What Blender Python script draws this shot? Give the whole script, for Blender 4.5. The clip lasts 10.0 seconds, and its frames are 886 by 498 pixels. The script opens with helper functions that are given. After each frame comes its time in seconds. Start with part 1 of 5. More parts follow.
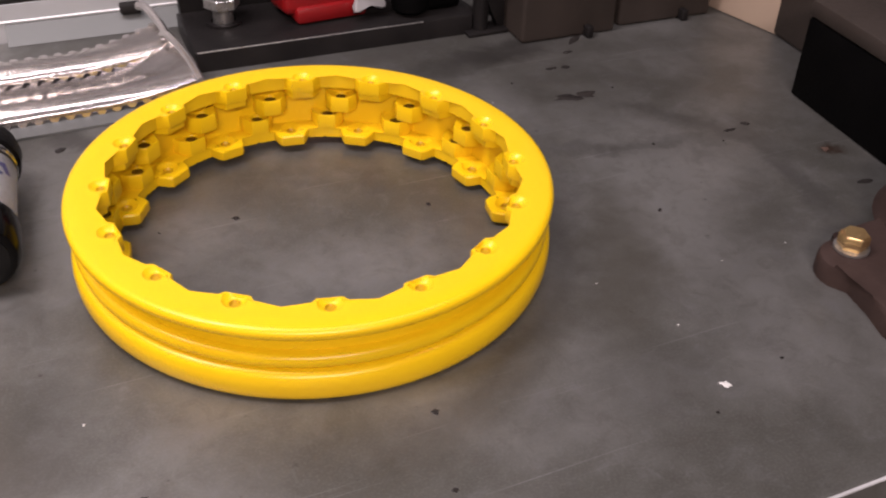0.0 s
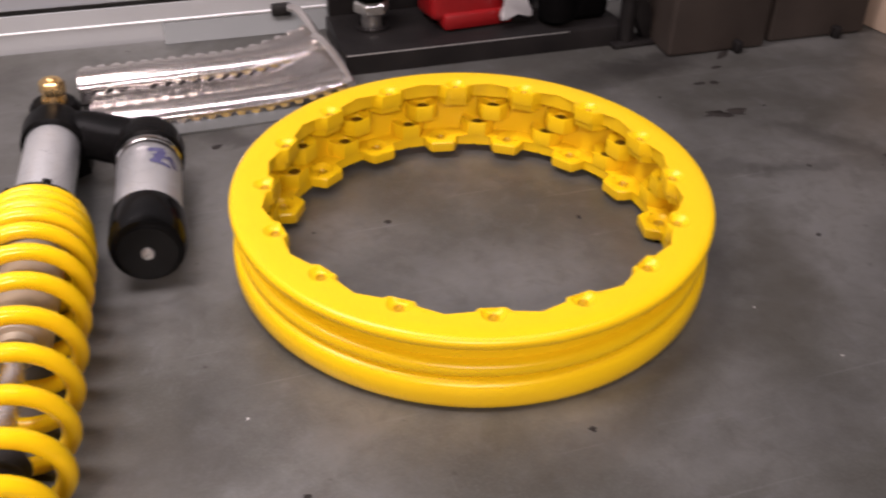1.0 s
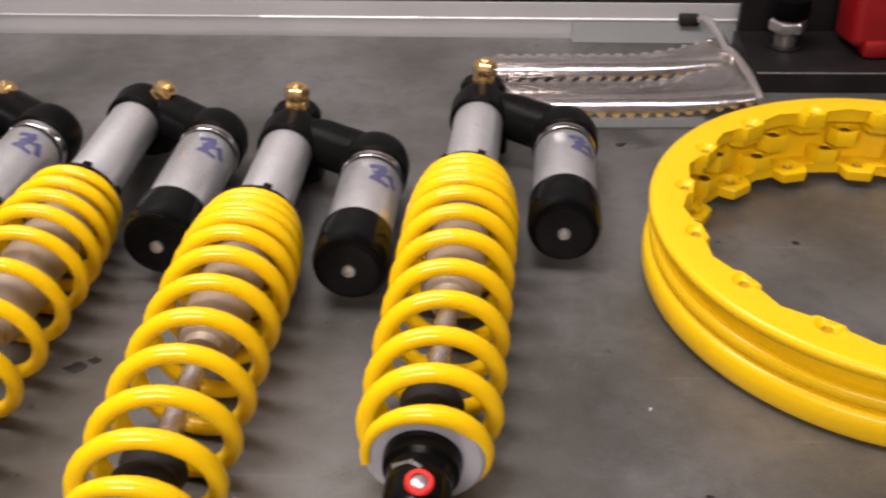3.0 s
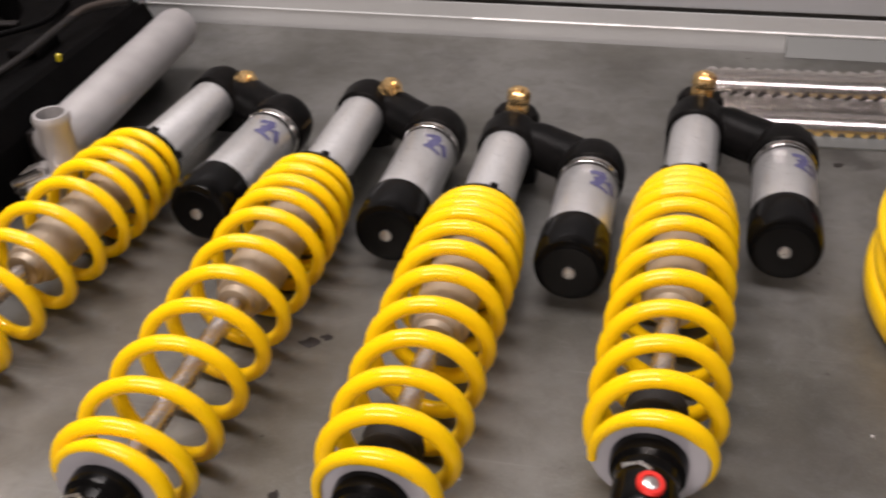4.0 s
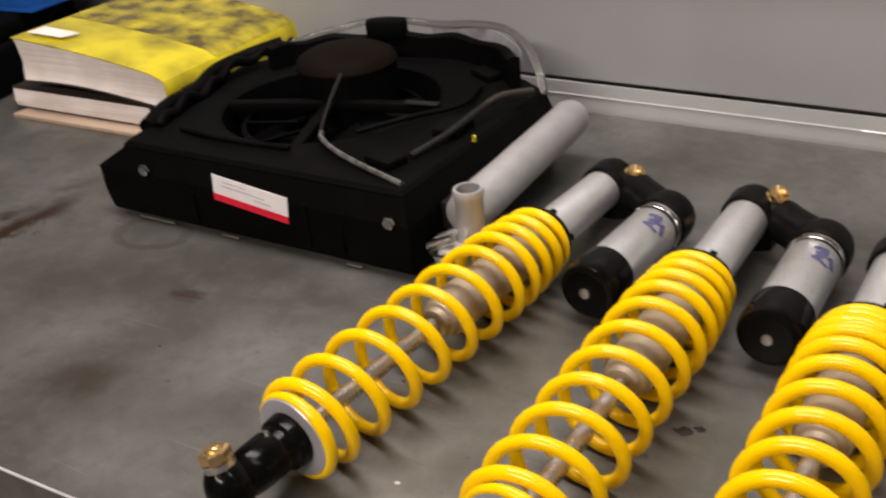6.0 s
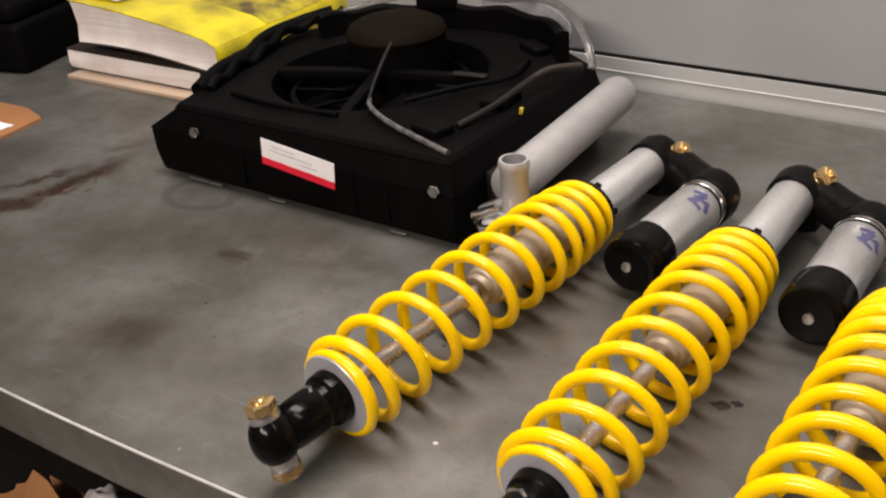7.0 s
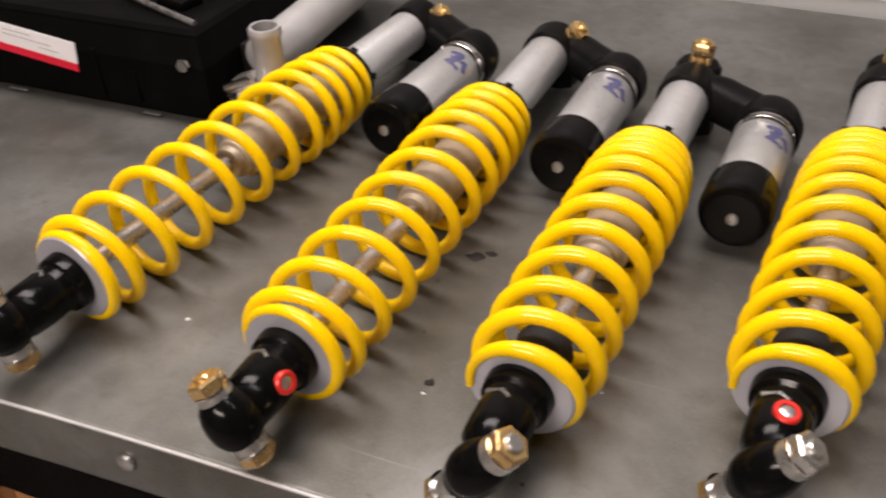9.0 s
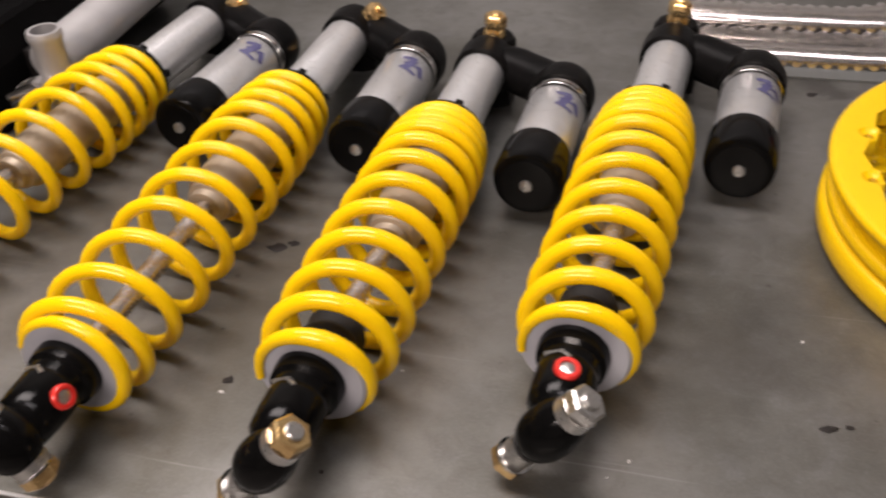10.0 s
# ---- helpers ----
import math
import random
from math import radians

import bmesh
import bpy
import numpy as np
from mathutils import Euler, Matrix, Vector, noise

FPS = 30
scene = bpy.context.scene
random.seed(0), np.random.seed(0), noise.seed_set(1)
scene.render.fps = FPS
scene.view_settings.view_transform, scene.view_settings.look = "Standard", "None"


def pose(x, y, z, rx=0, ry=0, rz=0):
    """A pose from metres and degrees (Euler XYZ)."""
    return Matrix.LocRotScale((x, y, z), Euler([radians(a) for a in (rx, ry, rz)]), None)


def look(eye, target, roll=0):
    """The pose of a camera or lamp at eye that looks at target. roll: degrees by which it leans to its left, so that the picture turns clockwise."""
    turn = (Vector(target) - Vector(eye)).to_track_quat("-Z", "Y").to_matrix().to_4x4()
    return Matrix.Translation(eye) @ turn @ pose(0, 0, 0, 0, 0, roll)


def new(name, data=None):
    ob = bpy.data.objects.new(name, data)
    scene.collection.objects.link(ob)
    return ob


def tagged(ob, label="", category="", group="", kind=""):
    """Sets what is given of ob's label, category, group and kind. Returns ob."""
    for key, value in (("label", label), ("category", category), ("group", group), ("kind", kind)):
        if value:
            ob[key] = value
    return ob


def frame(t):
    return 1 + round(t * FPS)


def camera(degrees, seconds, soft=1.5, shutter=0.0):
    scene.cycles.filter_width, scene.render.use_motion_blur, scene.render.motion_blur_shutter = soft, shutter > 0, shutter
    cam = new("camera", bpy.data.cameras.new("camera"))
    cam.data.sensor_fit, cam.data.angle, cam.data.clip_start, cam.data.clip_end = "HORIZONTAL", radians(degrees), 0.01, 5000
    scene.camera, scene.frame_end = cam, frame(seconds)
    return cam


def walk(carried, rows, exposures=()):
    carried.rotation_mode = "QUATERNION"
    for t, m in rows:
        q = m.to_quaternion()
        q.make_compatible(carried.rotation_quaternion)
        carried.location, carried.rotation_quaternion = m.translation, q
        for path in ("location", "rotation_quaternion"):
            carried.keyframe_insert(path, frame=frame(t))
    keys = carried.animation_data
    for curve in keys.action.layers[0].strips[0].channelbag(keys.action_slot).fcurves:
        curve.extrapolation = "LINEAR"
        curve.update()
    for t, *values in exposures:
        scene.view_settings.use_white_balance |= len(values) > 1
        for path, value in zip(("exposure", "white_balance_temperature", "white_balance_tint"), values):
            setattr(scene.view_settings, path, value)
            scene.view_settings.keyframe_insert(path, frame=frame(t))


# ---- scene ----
cam = camera(49.0, 10.0, soft=2.1, shutter=0.5)
PATH = [
    (0, (-0.148, -0.545, 0.397), (0.52, 0.932, -0.774), 1.7),
    (0.5, (-0.164, -0.537, 0.399), (0.455, 0.958, -0.776), 1.5),
    (1, (-0.186, -0.527, 0.399), (0.308, 1.02, -0.769), 0.8),
    (1.5, (-0.21, -0.524, 0.397), (0.154, 1.068, -0.758), 0.8),
    (2, (-0.237, -0.527, 0.396), (-0.037, 1.096, -0.757), 0.3),
    (2.3, (-0.249, -0.528, 0.396), (-0.126, 1.101, -0.758), 0.1),
    (2.5, (-0.254, -0.529, 0.395), (-0.188, 1.102, -0.76), -0.3),
    (2.7, (-0.259, -0.529, 0.391), (-0.251, 1.111, -0.754), -0.6),
    (3.8, (-0.304, -0.552, 0.402), (-0.618, 1.074, -0.719), -2.7),
    (4, (-0.314, -0.555, 0.407), (-0.691, 1.052, -0.722), -2.8),
    (4.5, (-0.325, -0.574, 0.415), (-0.871, 0.999, -0.692), -3.5),
    (5, (-0.327, -0.59, 0.423), (-1.041, 0.94, -0.65), -4.8),
    (5.5, (-0.34, -0.602, 0.436), (-1.204, 0.884, -0.587), -5.7),
    (6, (-0.351, -0.612, 0.445), (-1.329, 0.847, -0.511), -5.8),
    (6.2, (-0.352, -0.617, 0.445), (-1.366, 0.83, -0.491), -5.8),
    (7.3, (-0.348, -0.628, 0.437), (-1.368, 0.762, -0.577), -4.8),
    (7.5, (-0.346, -0.629, 0.429), (-1.341, 0.762, -0.607), -4.3),
    (8, (-0.334, -0.623, 0.42), (-1.257, 0.76, -0.691), -4.1),
    (8.5, (-0.319, -0.613, 0.41), (-1.113, 0.814, -0.745), -3.3),
    (9, (-0.305, -0.603, 0.405), (-0.984, 0.869, -0.766), -2.8),
    (9.5, (-0.282, -0.593, 0.399), (-0.841, 0.919, -0.784), -2.8),
    (10, (-0.254, -0.583, 0.394), (-0.702, 0.957, -0.8), -3.3),
]
# the clip's camera adapts a little on the way: seconds, stops, kelvin, tint
ADAPT = [(0.0, 0.09, 6380, 27), (1.5, 0.06, 6340, 25), (2.5, -0.03, 6360, 23), (4.0, -0.15, 6460, 19), (5.0, -0.20, 6560, 16), (5.5, -0.24, 6620, 15), (6.0, -0.22, 6680, 16),
         (7.5, 0.00, 6660, 15), (8.0, 0.00, 6660, 16), (9.0, -0.06, 6640, 18), (9.5, -0.20, 6600, 18), (10.0, -0.16, 6540, 19)]
walk(cam, [(t, look(eye, target, roll)) for t, eye, target, roll in PATH], ADAPT)

# ---- light ----
world = bpy.data.worlds.new("workshop_world")
scene.world = world
world.use_nodes = True
world.node_tree.nodes["Background"].inputs[0].default_value = (0.75, 0.8, 0.9, 1)
world.node_tree.nodes["Background"].inputs[1].default_value = 0.05
scene.view_settings.exposure = 0.0
CEILING = 1.75


def tube_lamp(x, y, length, watts, wide, colour):
    data = bpy.data.lights.new("tube_and_fill_light", "AREA")
    data.shape, data.size, data.size_y = "RECTANGLE", length, wide
    data.energy, data.color = watts, colour
    ob = new("tube_and_fill_light", data)
    ob.matrix_world = pose(x, y, CEILING - 0.10)
    return ob


COOL, PLAIN, WARM = (1.0, 0.95, 0.89), (1.0, 0.97, 0.96), (1.0, 0.90, 0.80)
# the third is an added fill, unseen, for faces turned to the front
LAMPS = [(-0.90, 0.06, 1.2, 37, 0.42, COOL), (0.15, -0.32, 1.2, 8, 0.06, PLAIN), (-0.75, -2.35, 1.5, 118, 0.45, WARM)]
for lx, ly, ll, lw, wide, tone in LAMPS:
    tube_lamp(lx, ly, ll, lw, wide, tone)


# ---- materials ----
def material(name, base, rough=0.5, metal=0.0, coat=0.0, spec=0.4):
    m = bpy.data.materials.new(name)
    m.use_nodes = True
    b = m.node_tree.nodes["Principled BSDF"]
    b.inputs["Specular IOR Level"].default_value = spec
    b.inputs["Base Color"].default_value = (*base, 1)
    b.inputs["Roughness"].default_value = rough
    b.inputs["Metallic"].default_value = metal
    b.inputs["Coat Weight"].default_value = coat
    b.inputs["Coat Roughness"].default_value = 0.08
    return m, m.node_tree, b


def worn(name, base, second, rough=0.5, metal=0.0, coat=0.0, scale=40.0, fine=400.0, mix=0.5, bump=0.1, spread=0.15, spec=0.4):
    """A surface with stains at a coarse scale and grain at a fine one."""
    m, nt, b = material(name, base, rough, metal, coat, spec)
    n, l = nt.nodes, nt.links
    co = n.new("ShaderNodeTexCoord")
    big, small = n.new("ShaderNodeTexNoise"), n.new("ShaderNodeTexNoise")
    for tex, s, d in ((big, scale, 4.0), (small, fine, 3.0)):
        tex.inputs["Scale"].default_value, tex.inputs["Detail"].default_value = s, d
        l.new(co.outputs["Object"], tex.inputs["Vector"])
    ramp = n.new("ShaderNodeValToRGB")
    ramp.color_ramp.elements[0].position, ramp.color_ramp.elements[1].position = 0.35, 0.7
    ramp.color_ramp.elements[0].color = (0, 0, 0, 1)
    ramp.color_ramp.elements[1].color = (mix, mix, mix, 1)
    l.new(big.outputs["Fac"], ramp.inputs["Fac"])
    blend = n.new("ShaderNodeMix")
    blend.data_type = "RGBA"
    blend.inputs[6].default_value, blend.inputs[7].default_value = (*base, 1), (*second, 1)
    l.new(ramp.outputs["Color"], blend.inputs["Factor"])
    l.new(blend.outputs[2], b.inputs["Base Color"])
    r = n.new("ShaderNodeMapRange")
    r.inputs["To Min"].default_value, r.inputs["To Max"].default_value = max(0.02, rough - spread), min(1, rough + spread)
    l.new(small.outputs["Fac"], r.inputs["Value"])
    l.new(r.outputs["Result"], b.inputs["Roughness"])
    bp = n.new("ShaderNodeBump")
    bp.inputs["Strength"].default_value, bp.inputs["Distance"].default_value = bump, 0.001
    l.new(small.outputs["Fac"], bp.inputs["Height"])
    l.new(bp.outputs["Normal"], b.inputs["Normal"])
    return m


def bench_steel():
    """Dull zinc-coated sheet, rubbed and stained with oil."""
    m, nt, b = material("bench_steel", (0.2, 0.19, 0.185), 0.5, 0.0)
    n, l = nt.nodes, nt.links
    co = n.new("ShaderNodeTexCoord")

    def noise_tex(scale, detail, dist=0.0, rough=0.55):
        t = n.new("ShaderNodeTexNoise")
        t.inputs["Scale"].default_value, t.inputs["Detail"].default_value = scale, detail
        t.inputs["Distortion"].default_value, t.inputs["Roughness"].default_value = dist, rough
        l.new(co.outputs["Object"], t.inputs["Vector"])
        return t

    def ramp(src, a, c, lo, hi):
        r = n.new("ShaderNodeMapRange")
        r.inputs["From Min"].default_value, r.inputs["From Max"].default_value = a, c
        r.inputs["To Min"].default_value, r.inputs["To Max"].default_value = lo, hi
        l.new(src, r.inputs["Value"])
        return r.outputs["Result"]

    def over(fac, below, colour):
        x = n.new("ShaderNodeMix")
        x.data_type = "RGBA"
        l.new(fac, x.inputs["Factor"])
        if isinstance(below, tuple):
            x.inputs[6].default_value = (*below, 1)
        else:
            l.new(below, x.inputs[6])
        x.inputs[7].default_value = (*colour, 1)
        return x.outputs[2]

    cloud, smear, fine, spots = noise_tex(5.5, 6, 0.15), noise_tex(17, 6, 0.25, 0.62), noise_tex(650, 2), noise_tex(75, 3)
    col = over(ramp(cloud.outputs["Fac"], 0.40, 0.62, 0, 0.9), (0.113, 0.111, 0.098), (0.225, 0.224, 0.212))
    col = over(ramp(smear.outputs["Fac"], 0.52, 0.72, 0, 0.42), col, (0.085, 0.08, 0.077))
    mottle = noise_tex(48, 5, 0.6, 0.7)
    col = over(ramp(mottle.outputs["Fac"], 0.50, 0.66, 0, 0.34), col, (0.098, 0.090, 0.078))
    col = over(ramp(mottle.outputs["Fac"], 0.46, 0.30, 0, 0.30), col, (0.225, 0.222, 0.232))
    col = over(ramp(spots.outputs["Fac"], 0.7, 0.76, 0, 0.6), col, (0.05, 0.045, 0.04))
    col = over(ramp(fine.outputs["Fac"], 0.45, 0.75, 0, 0.2), col, (0.28, 0.27, 0.26))
    # faint scratches, rubbed along and across
    for turn, scale in ((25, (5, 240, 1)), (-58, (7, 300, 1))):
        sm = n.new("ShaderNodeMapping")
        sm.inputs["Rotation"].default_value, sm.inputs["Scale"].default_value = (0, 0, radians(turn)), scale
        l.new(co.outputs["Object"], sm.inputs["Vector"])
        st = n.new("ShaderNodeTexNoise")
        st.inputs["Scale"].default_value, st.inputs["Detail"].default_value = 1.0, 2.0
        l.new(sm.outputs[0], st.inputs["Vector"])
        col = over(ramp(st.outputs["Fac"], 0.69, 0.78, 0, 0.35), col, (0.34, 0.34, 0.345))
    # oil, rust and stains, plus shade painted by the shocks and the left end: x, y, half length, half width, turn,
    # strength, colour
    OIL, RUSTY, STAIN_AND_SHADE = (0.050, 0.046, 0.043), (0.055, 0.032, 0.022), (0.075, 0.066, 0.050)
    warp = n.new("ShaderNodeVectorMath")
    warp.operation = "MULTIPLY_ADD"
    wobble = noise_tex(22, 5, 0.4, 0.65)
    l.new(wobble.outputs["Color"], warp.inputs[0])
    warp.inputs[1].default_value = (0.07, 0.07, 0.0)
    l.new(co.outputs["Object"], warp.inputs[2])
    for sx, sy, half, wide, turn, amount, colour in ((0.190, -0.100, 0.09, 0.032, 60, 0.55, STAIN_AND_SHADE), (0.250, 0.232, 0.07, 0.022, 8, 0.8, OIL), (0.138, -0.205, 0.05, 0.030, 20, 0.12, OIL),
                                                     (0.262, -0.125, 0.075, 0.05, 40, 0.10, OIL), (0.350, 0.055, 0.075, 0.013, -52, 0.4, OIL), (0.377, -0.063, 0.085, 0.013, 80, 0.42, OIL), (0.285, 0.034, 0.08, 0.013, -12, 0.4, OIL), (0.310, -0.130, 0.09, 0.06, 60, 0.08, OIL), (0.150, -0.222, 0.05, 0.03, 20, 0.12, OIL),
                                                     (0.060, -0.175, 0.13, 0.02, 30, 0.3, STAIN_AND_SHADE), (-0.048, -0.200, 0.08, 0.03, 0, 0.15, OIL), (0.430, -0.030, 0.012, 0.010, 0, 0.9, RUSTY),
                                                     (-1.272, -0.060, 0.070, 0.017, 86, 1.0, RUSTY), (-1.320, -0.075, 0.050, 0.0075, 70, 0.85, RUSTY), (-1.286, -0.128, 0.032, 0.013, 10, 0.9, RUSTY), (-1.30, 0.030, 0.030, 0.012, 60, 0.4, RUSTY), 
                                                     # the two wide olive patches here paint the left end dimmer
                                                     (-0.983, -0.092, 0.020, 0.011, 0, 0.75, RUSTY), (-0.90, -0.235, 0.15, 0.05, 4, 0.42, STAIN_AND_SHADE), (-1.07, -0.095, 0.08, 0.05, 25, 0.35, STAIN_AND_SHADE), (-0.975, -0.235, 0.040, 0.022, 30, 0.5, RUSTY), (-0.515, -0.095, 0.020, 0.010, 20, 0.5, OIL),
                                                     (-0.14, 0.20, 0.02, 0.012, 0, 0.6, OIL), (-0.20, -0.13, 0.06, 0.03, 70, 0.35, OIL), (-0.62, -0.19, 0.05, 0.03, 40, 0.35, STAIN_AND_SHADE),
                                                     # the dimmer, yellower light on the sheet among the shocks, painted
                                                     # in
                                                     (-0.500, -0.150, 0.15, 0.045, 86, 0.45, STAIN_AND_SHADE), (-0.645, -0.060, 0.14, 0.050, 84, 0.40, STAIN_AND_SHADE), (-0.365, -0.120, 0.10, 0.040, 84, 0.30, STAIN_AND_SHADE), (-0.230, -0.150, 0.09, 0.035, 80, 0.25, STAIN_AND_SHADE)):
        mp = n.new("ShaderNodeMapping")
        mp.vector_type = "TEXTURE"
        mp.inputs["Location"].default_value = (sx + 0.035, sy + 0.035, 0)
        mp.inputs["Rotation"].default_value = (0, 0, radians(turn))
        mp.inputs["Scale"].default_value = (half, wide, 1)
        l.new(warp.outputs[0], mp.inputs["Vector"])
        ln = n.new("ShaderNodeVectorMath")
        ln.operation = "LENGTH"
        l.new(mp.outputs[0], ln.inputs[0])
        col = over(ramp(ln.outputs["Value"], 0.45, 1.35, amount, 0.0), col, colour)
    # the ring left by a can
    mp = n.new("ShaderNodeMapping")
    mp.vector_type = "TEXTURE"
    mp.inputs["Location"].default_value, mp.inputs["Scale"].default_value = (-1.102, -0.008, 0), (0.042, 0.030, 1)
    soft = n.new("ShaderNodeVectorMath")
    soft.operation = "MULTIPLY_ADD"
    l.new(wobble.outputs["Color"], soft.inputs[0])
    soft.inputs[1].default_value = (0.02, 0.02, 0.0)
    l.new(co.outputs["Object"], soft.inputs[2])
    l.new(soft.outputs[0], mp.inputs["Vector"])
    ln = n.new("ShaderNodeVectorMath")
    ln.operation = "LENGTH"
    l.new(mp.outputs[0], ln.inputs[0])
    away = n.new("ShaderNodeMath")
    away.operation = "COMPARE"
    l.new(ln.outputs["Value"], away.inputs[0])
    away.inputs[1].default_value, away.inputs[2].default_value = 1.0, 0.16
    half_ring = n.new("ShaderNodeMath")
    half_ring.operation = "MULTIPLY"
    l.new(away.outputs[0], half_ring.inputs[0])
    half_ring.inputs[1].default_value = 0.3
    col = over(half_ring.outputs[0], col, OIL)
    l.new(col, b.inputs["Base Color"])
    l.new(ramp(smear.outputs["Fac"], 0.3, 0.75, 0.36, 0.52), b.inputs["Roughness"])
    b.inputs["Metallic"].default_value = 0.68
    bp = n.new("ShaderNodeBump")
    bp.inputs["Strength"].default_value, bp.inputs["Distance"].default_value = 0.025, 0.001
    l.new(fine.outputs["Fac"], bp.inputs["Height"])
    l.new(bp.outputs["Normal"], b.inputs["Normal"])
    return m


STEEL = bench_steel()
YELLOW = worn("yellow_powder_coat", (0.755, 0.480, 0.001), (0.725, 0.438, 0.001), 0.3, 0, 0.05, 30, 700, 0.5, 0.05, 0.06, 0.25)
HOLE_RING = worn("brown_hole_ring", (0.50, 0.30, 0.002), (0.28, 0.15, 0.003), 0.4, 0, 0, 120, 700, 0.6, 0.1, 0.08, 0.3)
# dark brown that stands for the shade inside the lug holes
HOLE_SHADE = worn("dark_hole_shade", (0.10, 0.050, 0.004), (0.05, 0.025, 0.004), 0.4, 0, 0, 120, 700, 0.6, 0.1, 0.08, 0.3)
SPRING = worn("yellow_spring_paint", (0.87, 0.548, 0.001), (0.84, 0.495, 0.001), 0.17, 0, 0.08, 40, 500, 0.5, 0.03, 0.05, 0.28)
BLACK = worn("black_anodised", (0.0024, 0.0024, 0.0024), (0.004, 0.0037, 0.0037), 0.15, 0, 0.0, 60, 700, 0.6, 0.04, 0.05, 0.11)
CAST = worn("black_cast_metal", (0.0035, 0.0035, 0.0035), (0.007, 0.006, 0.006), 0.36, 0, 0.0, 60, 500, 0.6, 0.25, 0.1, 0.05)
PLASTIC = worn("black_plastic", (0.0016, 0.0015, 0.0016), (0.0032, 0.0029, 0.0029), 0.58, 0, 0.0, 25, 350, 0.7, 0.2, 0.15, 0.04)
RUBBER = worn("black_rubber", (0.010, 0.009, 0.008), (0.018, 0.015, 0.013), 0.7, 0, 0, 80, 500, 0.6, 0.2, 0.1, 0.25)
ALU = worn("brushed_aluminium", (0.72, 0.72, 0.72), (0.60, 0.60, 0.60), 0.30, 0.75, 0, 50, 600, 0.6, 0.05, 0.08)
ALUDARK = worn("bare_aluminium", (0.42, 0.355, 0.275), (0.33, 0.275, 0.21), 0.42, 0.55, 0, 50, 600, 0.6, 0.05, 0.08)
TANK = worn("cast_aluminium", (0.42, 0.41, 0.41), (0.33, 0.32, 0.32), 0.5, 0.45, 0, 40, 300, 0.6, 0.15, 0.08)
CHROME = worn("chrome", (0.72, 0.7, 0.68), (0.6, 0.58, 0.55), 0.14, 1.0, 0, 50, 400, 0.5, 0.02, 0.06)
STAINLESS = worn("stainless_sheet", (0.76, 0.72, 0.69), (0.56, 0.52, 0.49), 0.15, 0.9, 0, 30, 300, 0.3, 0.015, 0.06)
BRASS = worn("yellow_zinc_plate", (0.82, 0.58, 0.27), (0.60, 0.36, 0.15), 0.24, 0.9, 0, 90, 500, 0.7, 0.05, 0.1)
ZINC = worn("zinc_plate", (0.55, 0.54, 0.52), (0.4, 0.39, 0.37), 0.3, 0.9, 0, 70, 500, 0.6, 0.05, 0.1)
SEAT = worn("grey_spring_seat", (0.46, 0.46, 0.505), (0.37, 0.37, 0.41), 0.36, 0.45, 0, 40, 500, 0.5, 0.05, 0.08)
RED = worn("red_anodised", (0.65, 0.03, 0.02), (0.5, 0.02, 0.02), 0.35, 0.2, 0.2, 90, 500, 0.5, 0.05, 0.05)
REDPAINT = worn("red_enamel", (0.24, 0.005, 0.006), (0.15, 0.006, 0.006), 0.38, 0, 0.2, 30, 300, 0.6, 0.08, 0.1)
WHITE = worn("white_label", (0.84, 0.83, 0.85), (0.74, 0.73, 0.75), 0.5, 0, 0, 60, 500, 0.5, 0.03, 0.05)
BAND = worn("red_label_band", (0.72, 0.016, 0.045), (0.6, 0.014, 0.035), 0.4, 0, 0, 60, 500, 0.5, 0.03, 0.05)
INK = worn("blue_label_ink", (0.06, 0.058, 0.14), (0.13, 0.13, 0.22), 0.4, 0, 0, 120, 500, 0.6, 0.02, 0.05)
GREYINK = worn("grey_print", (0.4, 0.4, 0.42), (0.5, 0.5, 0.5), 0.5, 0, 0, 120, 500, 0.6, 0.02, 0.05)
COVER = worn("yellow_gloss_cover", (0.72, 0.6, 0.01), (0.1, 0.08, 0.012), 0.2, 0, 0.6, 14, 45, 0.75, 0.7, 0.08)
CARD = worn("brown_cardboard", (0.29, 0.130, 0.048), (0.21, 0.09, 0.034), 0.8, 0, 0, 12, 200, 0.6, 0.2, 0.05)
COVERPRINT = worn("dark_cover_print", (0.085, 0.062, 0.016), (0.62, 0.52, 0.02), 0.2, 0, 0.6, 26, 45, 0.9, 0.7, 0.08)
DARKBROWN = worn("oiled_brown_steel", (0.038, 0.029, 0.024), (0.022, 0.017, 0.014), 0.55, 0.0, 0, 18, 250, 0.7, 0.15, 0.1, 0.25)
RUST = worn("rusted_iron", (0.042, 0.027, 0.023), (0.022, 0.014, 0.012), 0.65, 0.0, 0, 35, 300, 0.7, 0.3, 0.1, 0.1)
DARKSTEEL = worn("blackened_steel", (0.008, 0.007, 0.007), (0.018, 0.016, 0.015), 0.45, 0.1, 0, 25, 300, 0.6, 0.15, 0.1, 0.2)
TAN = worn("tan_board", (0.4, 0.3, 0.22), (0.33, 0.24, 0.18), 0.7, 0, 0, 15, 200, 0.5, 0.1, 0.05)
BLUE = worn("blue_plastic", (0.012, 0.1, 0.42), (0.01, 0.07, 0.3), 0.35, 0, 0, 30, 300, 0.5, 0.05, 0.05)
CLOTH = worn("pale_rag", (0.5, 0.44, 0.38), (0.38, 0.32, 0.27), 0.9, 0, 0, 20, 250, 0.7, 0.4, 0.05)
BAG = worn("grey_plastic_bag", (0.28, 0.26, 0.28), (0.42, 0.4, 0.42), 0.35, 0, 0, 25, 250, 0.7, 0.2, 0.1)
